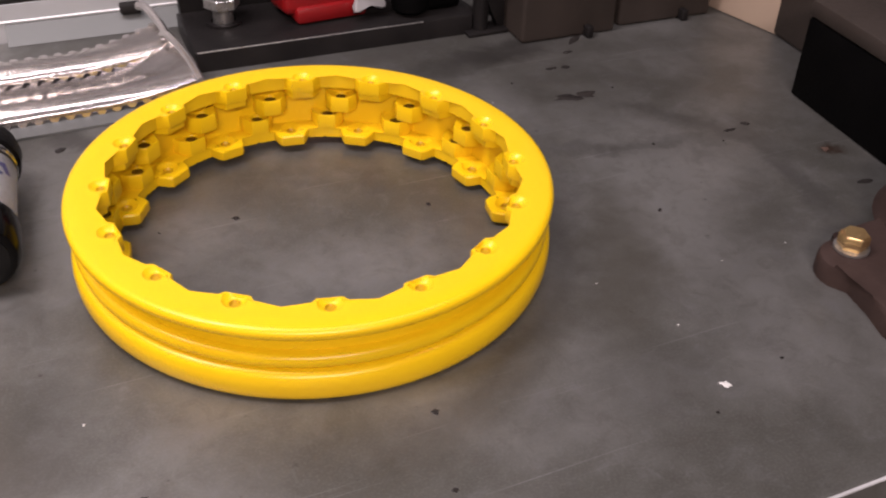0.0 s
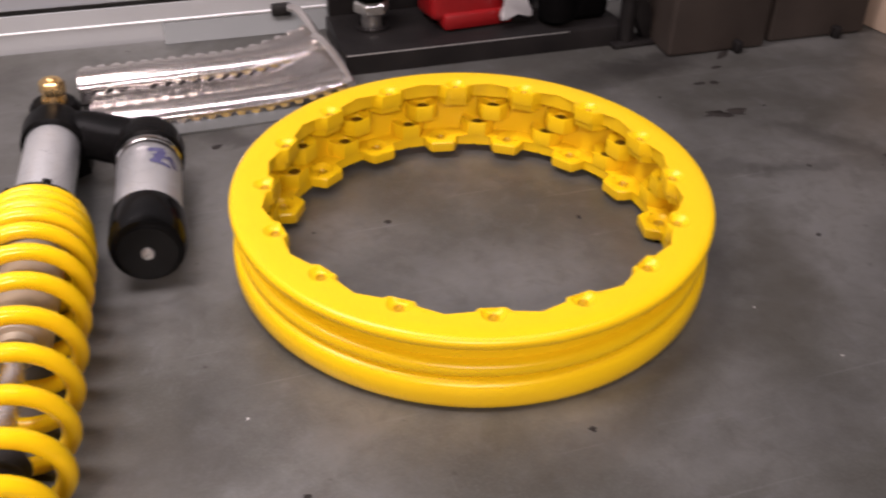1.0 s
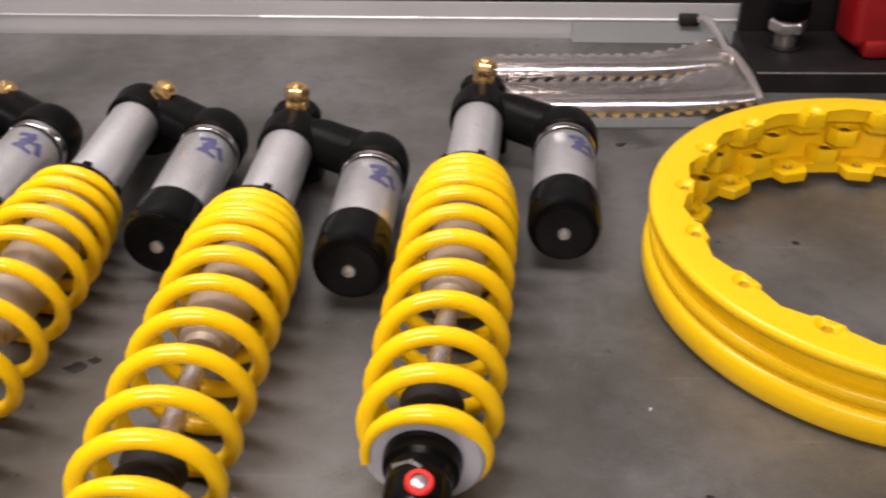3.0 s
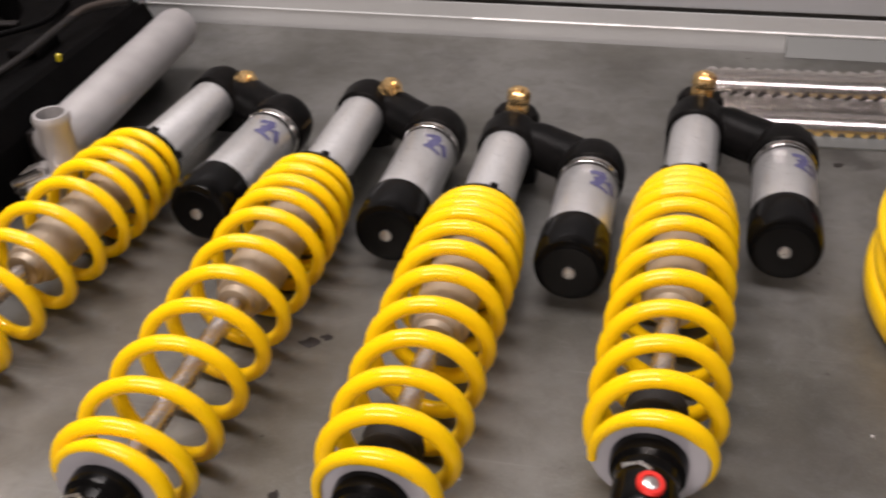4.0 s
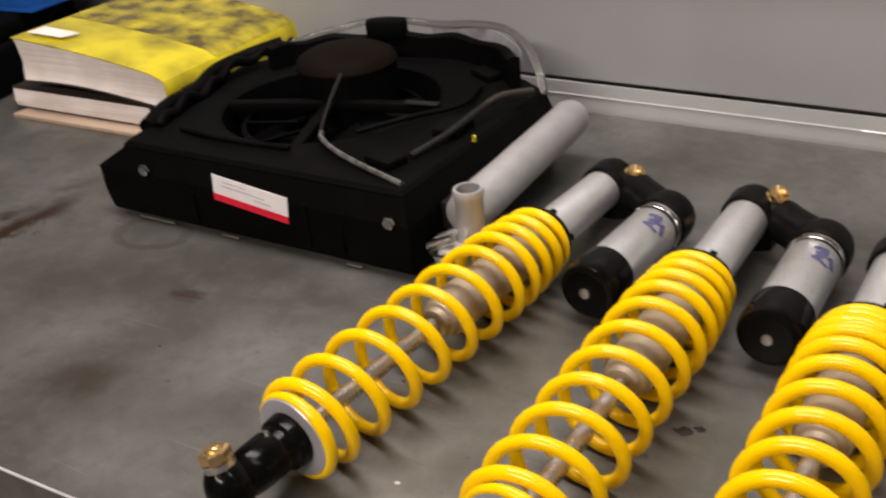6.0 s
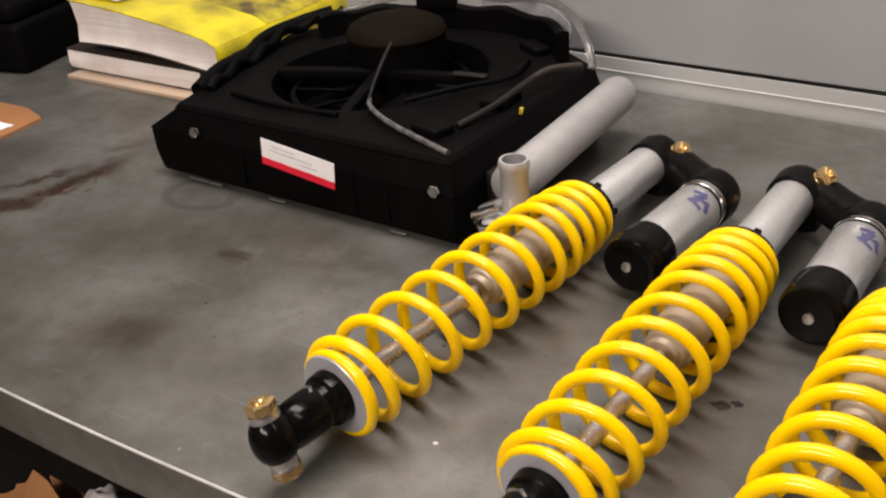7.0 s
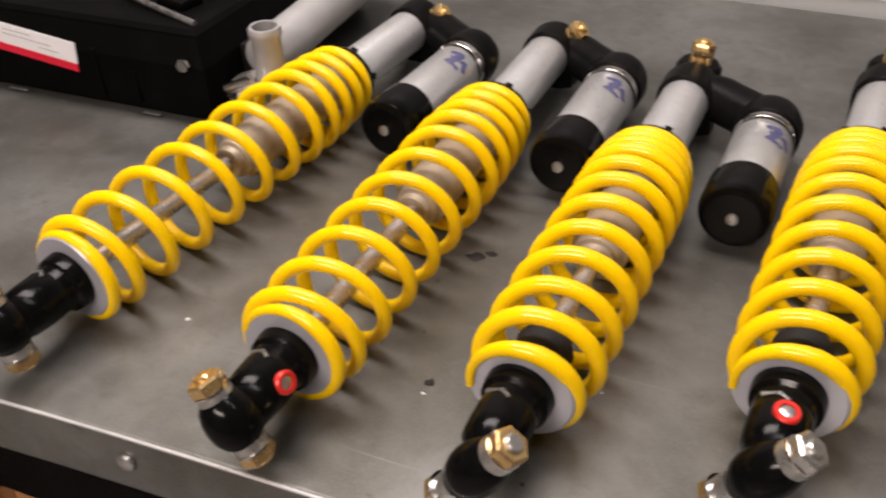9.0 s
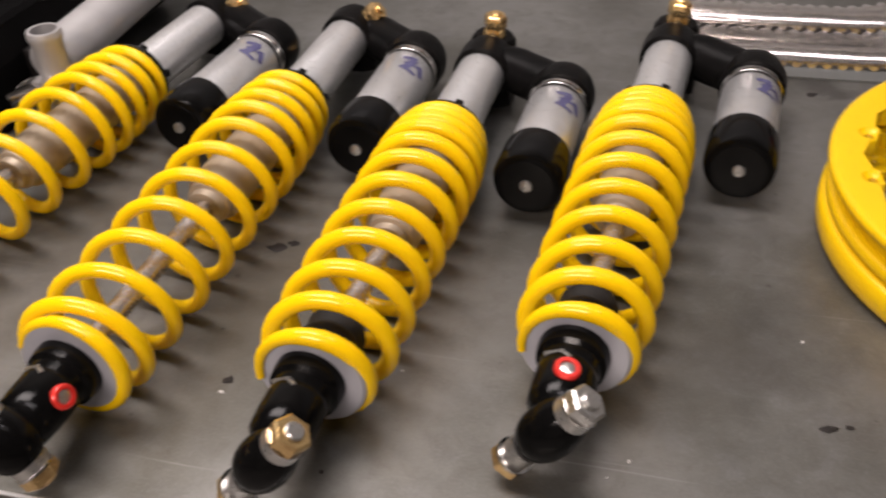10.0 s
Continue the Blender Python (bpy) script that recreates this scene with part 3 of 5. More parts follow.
def wheel_rim():
    t = thing("wheel_rim", "bright yellow powder-coated split wheel rim lying flat on the bench", "wheel rim", at(0.0005, -0.0026, 0.1560 * math.sin(radians(RIM_TILT)), RIM_TILT))
    H = 0.0540
    # flange lip, recess, middle ridge, groove, tall bottom bead
    prof = [(0.1480, H - 0.0100), (0.1480, H), (0.1558, H), (0.1580, H - 0.0006), (0.1596, H - 0.0018), (0.1603, H - 0.0034), (0.1602, H - 0.0058), (0.1590, H - 0.0074),
            (0.1545, H - 0.0084), (0.1520, H - 0.0105), (0.1512, 0.0380), (0.1514, 0.0332), (0.1545, 0.0328), (0.1565, 0.0320), (0.1577, 0.0302), (0.1580, 0.0280),
            (0.1576, 0.0252), (0.1562, 0.0236), (0.1530, 0.0229), (0.1530, 0.0222), (0.1566, 0.0216), (0.1590, 0.0202), (0.1606, 0.0180), (0.1611, 0.0120),
            (0.1608, 0.0062), (0.1596, 0.0026), (0.1572, 0.0006), (0.1530, 0.0), (0.1480, 0.0), (0.1480, 0.0080), (0.1492, 0.0110), (0.1492, H - 0.0150), (0.1480, H - 0.0120)]
    part("barrel", lathe(prof, 160, closed=True), YELLOW, t, sharp=50)
    lug = [(0.1510, -0.0135), (0.1510, 0.0135), (0.1425, 0.0122), (0.1352, 0.0066), (0.1352, -0.0066), (0.1425, -0.0122)]
    a = part("tab", outlet(sector(0.1395, 0.1485, 0.1315, 0.0138, 0.0080), (0.1372, 0), 0.0032, 0.009, H, H - 0.0110, 24, 0.1392, 0.0030, (0.1447, 0)), YELLOW, t)
    e = part("tab_root", slab([(0.1480, -0.0150), (0.1480, 0.0150), (0.1405, 0.0122), (0.1345, 0.0078), (0.1345, -0.0078), (0.1405, -0.0122)], H - 0.0170, H - 0.0105), YELLOW, t)
    b = part("lug", outlet(lug, (0.1436, 0), 0.0046, 0.0105, 0.0368, 0.0235), YELLOW, t)
    c = part("lower_lug", outlet(lug, (0.1436, 0), 0.0046, 0.0100, 0.0210, 0.0087), YELLOW, t)
    d = part("lower_tab", outlet(sector(0.1365, 0.1485, 0.1248, 0.0138, 0.0084), (0.1378, 0), 0.0036, 0.006, 0.0090, 0.0004, 24, 0.1388, 0.0025, (0.1447, 0)), YELLOW, t)
    # discs coloured dark to give the lug holes their shade
    f = part("hole_insert", lathe([(0.0045, 0.0300), (0.00455, 0.0306), (0.0045, 0.0332), (0.0040, 0.0330)], 20, at(0.1436, 0, 0)), HOLE_SHADE, t, "dark disc for the shade in the lug's hole")
    g = part("hole_insert", lathe([(0.0045, 0.0142), (0.00455, 0.0148), (0.0045, 0.0174), (0.0040, 0.0172)], 20, at(0.1436, 0, 0)), HOLE_SHADE, t, "dark disc for the shade in the lug's hole")
    h = part("hole_insert", lathe([(0.0022, H - 0.0055), (0.0031, H - 0.0045), (0.0035, H - 0.0034), (0.0031, H - 0.0031), (0.0023, H - 0.0045)], 20, at(0.1372, 0, 0)), HOLE_RING, t, "brownish yellow ring in the tab's hole")
    j = part("hole_insert", lathe([(0.0024, 0.0042), (0.0034, 0.0050), (0.0040, 0.0062), (0.0035, 0.0065), (0.0025, 0.0050)], 20, at(0.1378, 0, 0)), HOLE_RING, t, "brownish yellow ring in the tab's hole")
    for ob, off in ((h, 0), (j, 4.6), (a, 0), (e, 0), (b, 10.3), (c, 15.0), (d, 4.6), (f, 10.3), (g, 15.0)):
        ob.matrix_basis = at(0, 0, 0, 0, 0, TURN0 + off)
        for k in range(1, 16):
            again(ob, at(0, 0, 0, 0, 0, TURN0 + off - 22.5 * k))
    return t


wheel_rim()


# ---- the shock absorbers ----
def coil_line(crests, r, phase, first=-0.2, steps=28):
    """Points of a spring round the y axis: crests are the places along y at which it passes its top."""
    c = [crests[0] - 0.002, *crests, crests[-1] + 0.004]
    turns = np.array([first, *range(len(crests)), len(crests) - 0.55])
    if crests[1] - crests[0] < 0.012:  # a closed end lies flat before it rises
        turns, c = np.insert(turns, 2, 0.45), [*c[:2], crests[0] + 0.001, *c[2:]]
    pts, last = [], len(crests) - 1
    n = int((turns[-1] - turns[0]) * steps)
    for i in range(n + 1):
        u = turns[0] + (turns[-1] - turns[0]) * i / n
        y = float(np.interp(u, turns, c))
        a = radians(90 + phase) - 2 * math.pi * u
        q = r * float(np.interp(u, (-0.4, 0.25, 1.0, last - 3.0, last - 1.0, last), (0.865, 0.890, 1.0, 1.0, 0.925, 0.86)))
        pts.append((q * math.cos(a), y, q * math.sin(a)))
    return pts


AXIS = 0.0384  # height of the springs' axis over the bench


def spread(first, gaps):
    out = [first]
    for g in gaps:
        out.append(out[-1] + g)
    return out


KINDS = {
    "long": dict(crests=spread(-0.0005, (0.0100, 0.0305, 0.034, 0.034, 0.0335, 0.0335, 0.033, 0.0250, 0.0205, 0.0185, 0.0175)), wire=0.0047,
                 body=0.165, head=0.420, cap=0.257, rend=0.388, eye=0.016),
    "short": dict(crests=spread(-0.003, (0.025, 0.0285, 0.031, 0.030, 0.0305, 0.0278, 0.0225, 0.0170, 0.0125, 0.0110, 0.0098)), wire=0.0052,
                  body=0.132, head=0.356, cap=0.2130, rend=0.330, eye=0.037),
}


def shock(name, kind, x, y, heading, label, head_roll, foot_roll, knob, foot_nut, knob_roll, res_dx=0.0, spin=0.0, stretch=1.0):
    k = KINDS[kind]
    t = thing(name, label, "shock absorber", at(x, y, 0, 0, 0, heading - 90), "shock absorbers on the bench")
    ax = at(0, 0, AXIS)
    crests, wire, hd = [c * stretch + (stretch - 1) * 0.05 for c in k["crests"]], k["wire"], k["head"]
    top = crests[-1] + 0.008
    R = 0.0383
    line = coil_line(crests, R - wire, spin, -0.20 if kind == "long" else -0.27)
    thick = [wire * min(1.0, 0.45 + 0.55 * i / 9, 0.5 + 0.5 * (len(line) - 1 - i) / 9) for i in range(len(line))]  # ground ends
    part("spring", sweep(line, thick, 12, m=ax), SPRING, t, "glossy yellow coil spring", sharp=60)
    # seat and foot
    seat = part("spring_seat", lathe([(0.0180, -0.0040), (0.0290, -0.0040), (0.0305, -0.0022), (0.0305, 0.0002), (0.0256, 0.0018), (0.0256, 0.0060), (0.0180, 0.0085)], 40, ax @ ALONG_Y, True), SEAT, t, "grey spring seat")
    part("hub", lathe([(0.0130, -0.024), (0.0158, -0.021), (0.0165, -0.015), (0.0190, -0.013), (0.0198, -0.008), (0.0198, 0.004), (0.012, 0.012)], 36, ax @ ALONG_Y), BLACK, seat, "black ribbed hub")
    if kind == "short":
        part("bump_stop", lathe([(0.009, 0.012), (0.0165, 0.014), (0.0175, 0.022), (0.0150, 0.027), (0.0170, 0.034), (0.0135, 0.042), (0.008, 0.044)], 28, ax @ ALONG_Y), RUBBER, t, "black rubber bump stop")
    part("shaft", rod(0.0066, k["body"] - 0.010, ax @ at(0, 0.005, 0) @ ALONG_Y), SHAFT, t, "polished damper shaft")
    body = part("body", lathe([(0.0120, k["body"] - 0.008), (0.0150, k["body"] - 0.007), (0.0160, k["body"]), (0.0185, k["body"] + 0.002), (0.0188, k["body"] + 0.02), (0.0188, top - 0.012)], 40, ax @ ALONG_Y), ALUDARK, t, "bare aluminium damper body")
    part("seal_head", lathe([(0.0075, k["body"] - 0.014), (0.0115, k["body"] - 0.013), (0.0125, k["body"] - 0.006), (0.0100, k["body"] - 0.004)], 28, ax @ ALONG_Y), ALUDARK, body)
    part("preload_ring", lathe([(0.0190, top - 0.004), (0.0290, top - 0.002), (0.0300, top + 0.001), (0.0285, top + 0.005), (0.0235, top + 0.0065), (0.0190, top + 0.007)], 40, ax @ ALONG_Y, True), BLACK, t, "black preload ring")
    for a in range(0, 360, 60):
        part("notch", block(0.006, 0.006, 0.006, ax @ pose(0, 0, 0, 0, a + 20, 0) @ at(0, top + 0.0075, 0.0255), 0.001), BLACK, t)
    part("upper_tube", lathe([(0.0188, top - 0.012), (0.0192, top - 0.010), (0.0192, hd + 0.004), (0.0170, hd + 0.006)], 44, ax @ ALONG_Y), ALU, t, "satin aluminium upper tube")
    # cast head with an eye, an arm and the reservoir
    rx, rz, re, cap = 0.0680 + res_dx, 0.0310, k["rend"], k["cap"]
    ey = hd + k["eye"]
    hull = slab([(-0.0215, hd + 0.003), (-0.010, hd - 0.002), (0.012, hd - 0.002), (0.0215, hd + 0.004), (0.0225, hd + 0.018), (0.016, ey + 0.012), (0.0, ey + 0.019), (-0.016, ey + 0.012), (-0.0235, hd + 0.020)], 0.0085, 0.0480, 0.0090)
    head = part("head", hull, CAST, t, "black cast head and reservoir arm")
    part("arm", sweep(smooth_line([(0.002, hd + 0.012, AXIS - 0.003), (0.022, hd + 0.014, AXIS - 0.002), (rx * 0.55, (hd + re) / 2 + 0.021, 0.0350), (rx - 0.004, re + 0.021, rz + 0.002), (rx + 0.008, re + 0.016, rz)], 6), 0.0186, 20), CAST, head, sharp=60)
    part("collar", lathe([(0.0192, hd - 0.005), (0.0228, hd - 0.003), (0.0234, hd + 0.018), (0.0212, hd + 0.026), (0.0120, hd + 0.032)], 40, ax @ ALONG_Y), CAST, head)
    eye = ax @ at(0, ey, 0.0) @ pose(0, 0, 0, 0, head_roll, 0)
    part("eye", lathe([(0.0085, -0.017), (0.0155, -0.017), (0.0185, -0.013), (0.0192, 0.0), (0.0185, 0.013), (0.0155, 0.017), (0.0085, 0.017)], 32, eye, True), CAST, head, "black eye of the head")
    for s in (1, -1):
        e = eye @ (Matrix() if s > 0 else pose(0, 0, 0, 180))
        part("spacer", lathe([(0.0100, 0.012), (0.0090, 0.020), (0.0078, 0.024)], 24, e), BRASS, head, "yellow zinc bearing spacer")
        part("nut", hexbar(0.0165, 0.011, e @ at(0, 0, 0.0235)), BRASS, head, "yellow zinc hex nut")
        part("bolt_end", rod(0.0042, 0.003, e @ at(0, 0, 0.0338), 14, 0.0008), BRASS, head)
    res = part("reservoir", lathe([(0.0195, cap + 0.037), (0.0225, cap + 0.038), (0.0225, re - 0.001), (0.0205, re + 0.002)], 44, at(rx, 0, rz) @ ALONG_Y), ALU, t, "bright aluminium reservoir with a marked label")
    part("cap", lathe([(0.0200, cap), (0.0232, cap + 0.0012), (0.0250, cap + 0.006), (0.0250, cap + 0.034), (0.0244, cap + 0.0365), (0.0215, cap + 0.038)], 44, at(rx, 0, rz) @ ALONG_Y), BLACK, res, "black reservoir end cap")
    part("cap_face", lathe([(0.0188, cap - 0.0012), (0.0192, cap + 0.002)], 40, at(rx, 0, rz) @ ALONG_Y), BLACK, res)
    part("valve_screw", lathe([(0.0020, cap - 0.0036), (0.0042, cap - 0.0030), (0.0044, cap)], 16, at(rx, 0, rz) @ ALONG_Y), ZINC, res, "small zinc valve screw")
    part("clip_ring", lathe([(0.0222, re - 0.007), (0.0234, re - 0.006), (0.0234, re - 0.0035), (0.0222, re - 0.0025)], 44, at(rx, 0, rz) @ ALONG_Y, True), CHROME, res, "bright ring by the neck")
    part("dark_band", lathe([(0.0223, re - 0.0125), (0.0228, re - 0.0122), (0.0228, re - 0.0088), (0.0223, re - 0.0085)], 44, at(rx, 0, rz) @ ALONG_Y, True), DARKSTEEL, res, "dark printed band")
    part("reservoir_neck", lathe([(0.0222, re - 0.001), (0.0252, re + 0.001), (0.0256, re + 0.017), (0.0232, re + 0.027), (0.0120, re + 0.033)], 40, at(rx, 0, rz) @ ALONG_Y), CAST, head)
    # label mark wrapped round the reservoir: plain strokes
    def stroke(y0, a0, y1, a1, w):
        n = 8
        mark = bmesh.new()
        rows = []
        for i in range(n + 1):
            y_, a_ = y0 + (y1 - y0) * i / n, a0 + (a1 - a0) * i / n
            dy, da = y1 - y0, (a1 - a0) * 0.0222 * math.pi / 180
            q = math.hypot(dy, da)
            oy, oa = -da / q * w / 2, dy / q * w / 2 / 0.0222
            rows.append([mark.verts.new((rx + 0.02272 * math.cos(radians(a_) + s * oa), y_ + s * oy, rz + 0.02272 * math.sin(radians(a_) + s * oa))) for s in (-1, 1)])
        for p, q_ in zip(rows, rows[1:]):
            mark.faces.new((p[0], p[1], q_[1], q_[0]))
        part("label_stroke", mark, INK, res, "blue marker stroke")

    m0 = re - 0.031
    stroke(m0 + 0.007, 84, m0 + 0.011, 54, 0.005)
    stroke(m0 + 0.010, 57, m0 - 0.008, 70, 0.006)
    stroke(m0 - 0.007, 80, m0 - 0.009, 42, 0.004)
    stroke(m0 + 0.006, 44, m0 - 0.006, 30, 0.005)
    stroke(m0 + 0.001, 76, m0 + 0.002, 36, 0.003)
    # foot: clevis, eye, spacers
    foot = part("foot", lathe([(0.0110, -0.004), (0.0140, -0.014), (0.0158, -0.0195), (0.0164, -0.024), (0.0163, -0.036), (0.0155, -0.046), (0.0110, -0.053)][::-1], 36, ax @ ALONG_Y), BLACK, t, "black lower clevis")
    reach = 1.17 if kind == "short" else 1.0  # the short ones have longer bolts through the foot
    fe = ax @ at(0, -0.061 if kind == "short" else -0.058, 0) @ pose(0, 0, 0, 0, foot_roll, 0)
    slim = 0.84 if kind == "short" else 0.92
    part("eye", lathe([(r * slim, q * (1.12 if q > 0 else 1.0) * reach) for r, q in [(0.0090, -0.0142), (0.0108, -0.0142), (0.0142, -0.0108), (0.0165, -0.0058), (0.0172, 0.0), (0.0165, 0.0058), (0.0142, 0.0108), (0.0108, 0.0142), (0.0090, 0.0142)]], 36, fe, True), BLACK, foot, "black lower eye")
    for s in (1, -1):
        e = fe @ (Matrix() if s > 0 else pose(0, 0, 0, 180))
        far = reach if s > 0 or kind == "long" else 1.5
        part("spacer", lathe([(r * (1.0 if far < 1.3 else 0.85), q * far) for r, q in [(0.0104, 0.0125), (0.0102, 0.0170), (0.0094, 0.0204)]], 28, e), ZINC, foot, "zinc bearing spacer")
        part("nut", hexbar(0.0180, 0.0080, e @ at(0, 0, 0.0200 * far)), foot_nut if s > 0 else BRASS, foot, "hex nut on the lower bolt")
        part("nut_washer", lathe([(0.0060, 0.0192 * far), (0.0102, 0.0194 * far), (0.0102, 0.0206 * far), (0.0060, 0.0208 * far)], 24, e, True), CHROME, foot, "bright washer")
        part("bolt_end", rod(0.0050, 0.003, e @ at(0, 0, 0.0200 * far + 0.0070), 14, 0.0008), ZINC if s > 0 and kind == "short" else foot_nut if s > 0 else BRASS, foot)
    if knob is RED:
        km = ax @ at(0, -0.0290 if kind == "long" else -0.0335, 0) @ pose(0, 0, 0, 0, knob_roll, 0) @ at(0, 0, 0.0138, 10)
        kn = part("adjuster", lathe([(0.0042, 0), (0.0064, 0.0005), (0.0069, 0.002), (0.0069, 0.0042), (0.0060, 0.0052), (0.0042, 0.0052)], 24, km, True), knob, foot, "round adjuster knob")
        part("adjuster_screw", lathe([(0.0041, 0.001), (0.0041, 0.0040), (0.0030, 0.0046)], 16, km), ZINC, kn)
    part("snap_pin", sweep([(-0.012, -0.0200, AXIS + 0.0108), (-0.003, -0.0205, AXIS + 0.0152), (0.002, -0.0245, AXIS + 0.0156)], 0.0015, 8), ZINC, foot)
    return t


shock("shock_absorber", "long", -0.7268, -0.248, 84.2, "long coil-over shock absorber with yellow spring beside the radiator", 62, -18, BLACK, BRASS, 58, 0.0045, stretch=1.025)
shock("shock_absorber", "long", -0.5597, -0.262, 88.0, "long coil-over shock absorber with yellow spring and red adjuster", 50, -30, RED, BRASS, 66)
shock("shock_absorber", "short", -0.4276, -0.244, 88.0, "short coil-over shock absorber with yellow spring and remote reservoir", 6, 37, BLACK, BRASS, -5)
shock("shock_absorber", "short", -0.2957, -0.197, 86.0, "short coil-over shock absorber with yellow spring beside the wheel rim", 4, 37, RED, ZINC, 8)


# ---- the radiator with its fan ----
def bowl(outline, hole, r, top, bottom, floor, n=72):
    """A ring of deck: an outline in x, y with a round well of radius r sunk from top to floor."""
    bm = bmesh.new()
    hx, hy = hole
    k = len(outline)

    def edge(a):
        dx, dy = math.cos(a), math.sin(a)
        best = 1e9
        for i in range(k):
            (ax, ay), (bx, by) = outline[i], outline[(i + 1) % k]
            ex, ey = bx - ax, by - ay
            det = dx * -ey + dy * ex
            if abs(det) > 1e-12:
                s = ((ax - hx) * -ey + (ay - hy) * ex) / det
                u = (dx * (ay - hy) - dy * (ax - hx)) / det
                if s > 0 and -1e-6 <= u <= 1 + 1e-6:
                    best = min(best, s)
        return hx + dx * best, hy + dy * best

    angles = sorted({round(2 * math.pi * i / n, 5) for i in range(n)} | {round(math.atan2(y - hy, x - hx) % (2 * math.pi), 5) for x, y in outline})
    out = [edge(a) for a in angles]
    c = [(math.cos(a), math.sin(a)) for a in angles]
    levels = [[(x, y, bottom) for x, y in out], [(x, y, top - 0.004) for x, y in out], [(x + (hx - x) * 0.02, y + (hy - y) * 0.02, top) for x, y in out],
              [(hx + (r + 0.006) * p, hy + (r + 0.006) * q, top) for p, q in c], [(hx + r * p, hy + r * q, top - 0.004) for p, q in c],
              [(hx + (r - 0.004) * p, hy + (r - 0.004) * q, floor) for p, q in c]]
    rings = [[bm.verts.new(p) for p in lv] for lv in levels]
    m = len(angles)
    for p, q in zip(rings, rings[1:]):
        for i in range(m):
            bm.faces.new((p[i], p[(i + 1) % m], q[(i + 1) % m], q[i]))
    bm.faces.new(rings[-1])
    return bm


def ribbon(line, thick, z0, tops):
    """An upright strip along a line in x, y, from z0 up to its tops."""
    bm = bmesh.new()
    cols = []
    for i, (x, y) in enumerate(line):
        ax, ay = line[max(i - 1, 0)]
        bx, by = line[min(i + 1, len(line) - 1)]
        q = math.hypot(bx - ax, by - ay)
        nx, ny = (by - ay) / q * thick, -(bx - ax) / q * thick
        cols.append([bm.verts.new(p) for p in ((x, y, z0), (x, y, tops[i] - 0.002), (x + nx * 0.3, y + ny * 0.3, tops[i]), (x + nx * 0.8, y + ny * 0.8, tops[i]), (x + nx, y + ny, tops[i] - 0.003), (x + nx, y + ny, z0))])
    for a, b in zip(cols, cols[1:]):
        for k in range(6):
            bm.faces.new((a[k], a[(k + 1) % 6], b[(k + 1) % 6], b[k]))
    bm.faces.new(cols[0][::-1])
    bm.faces.new(cols[-1])
    return bm


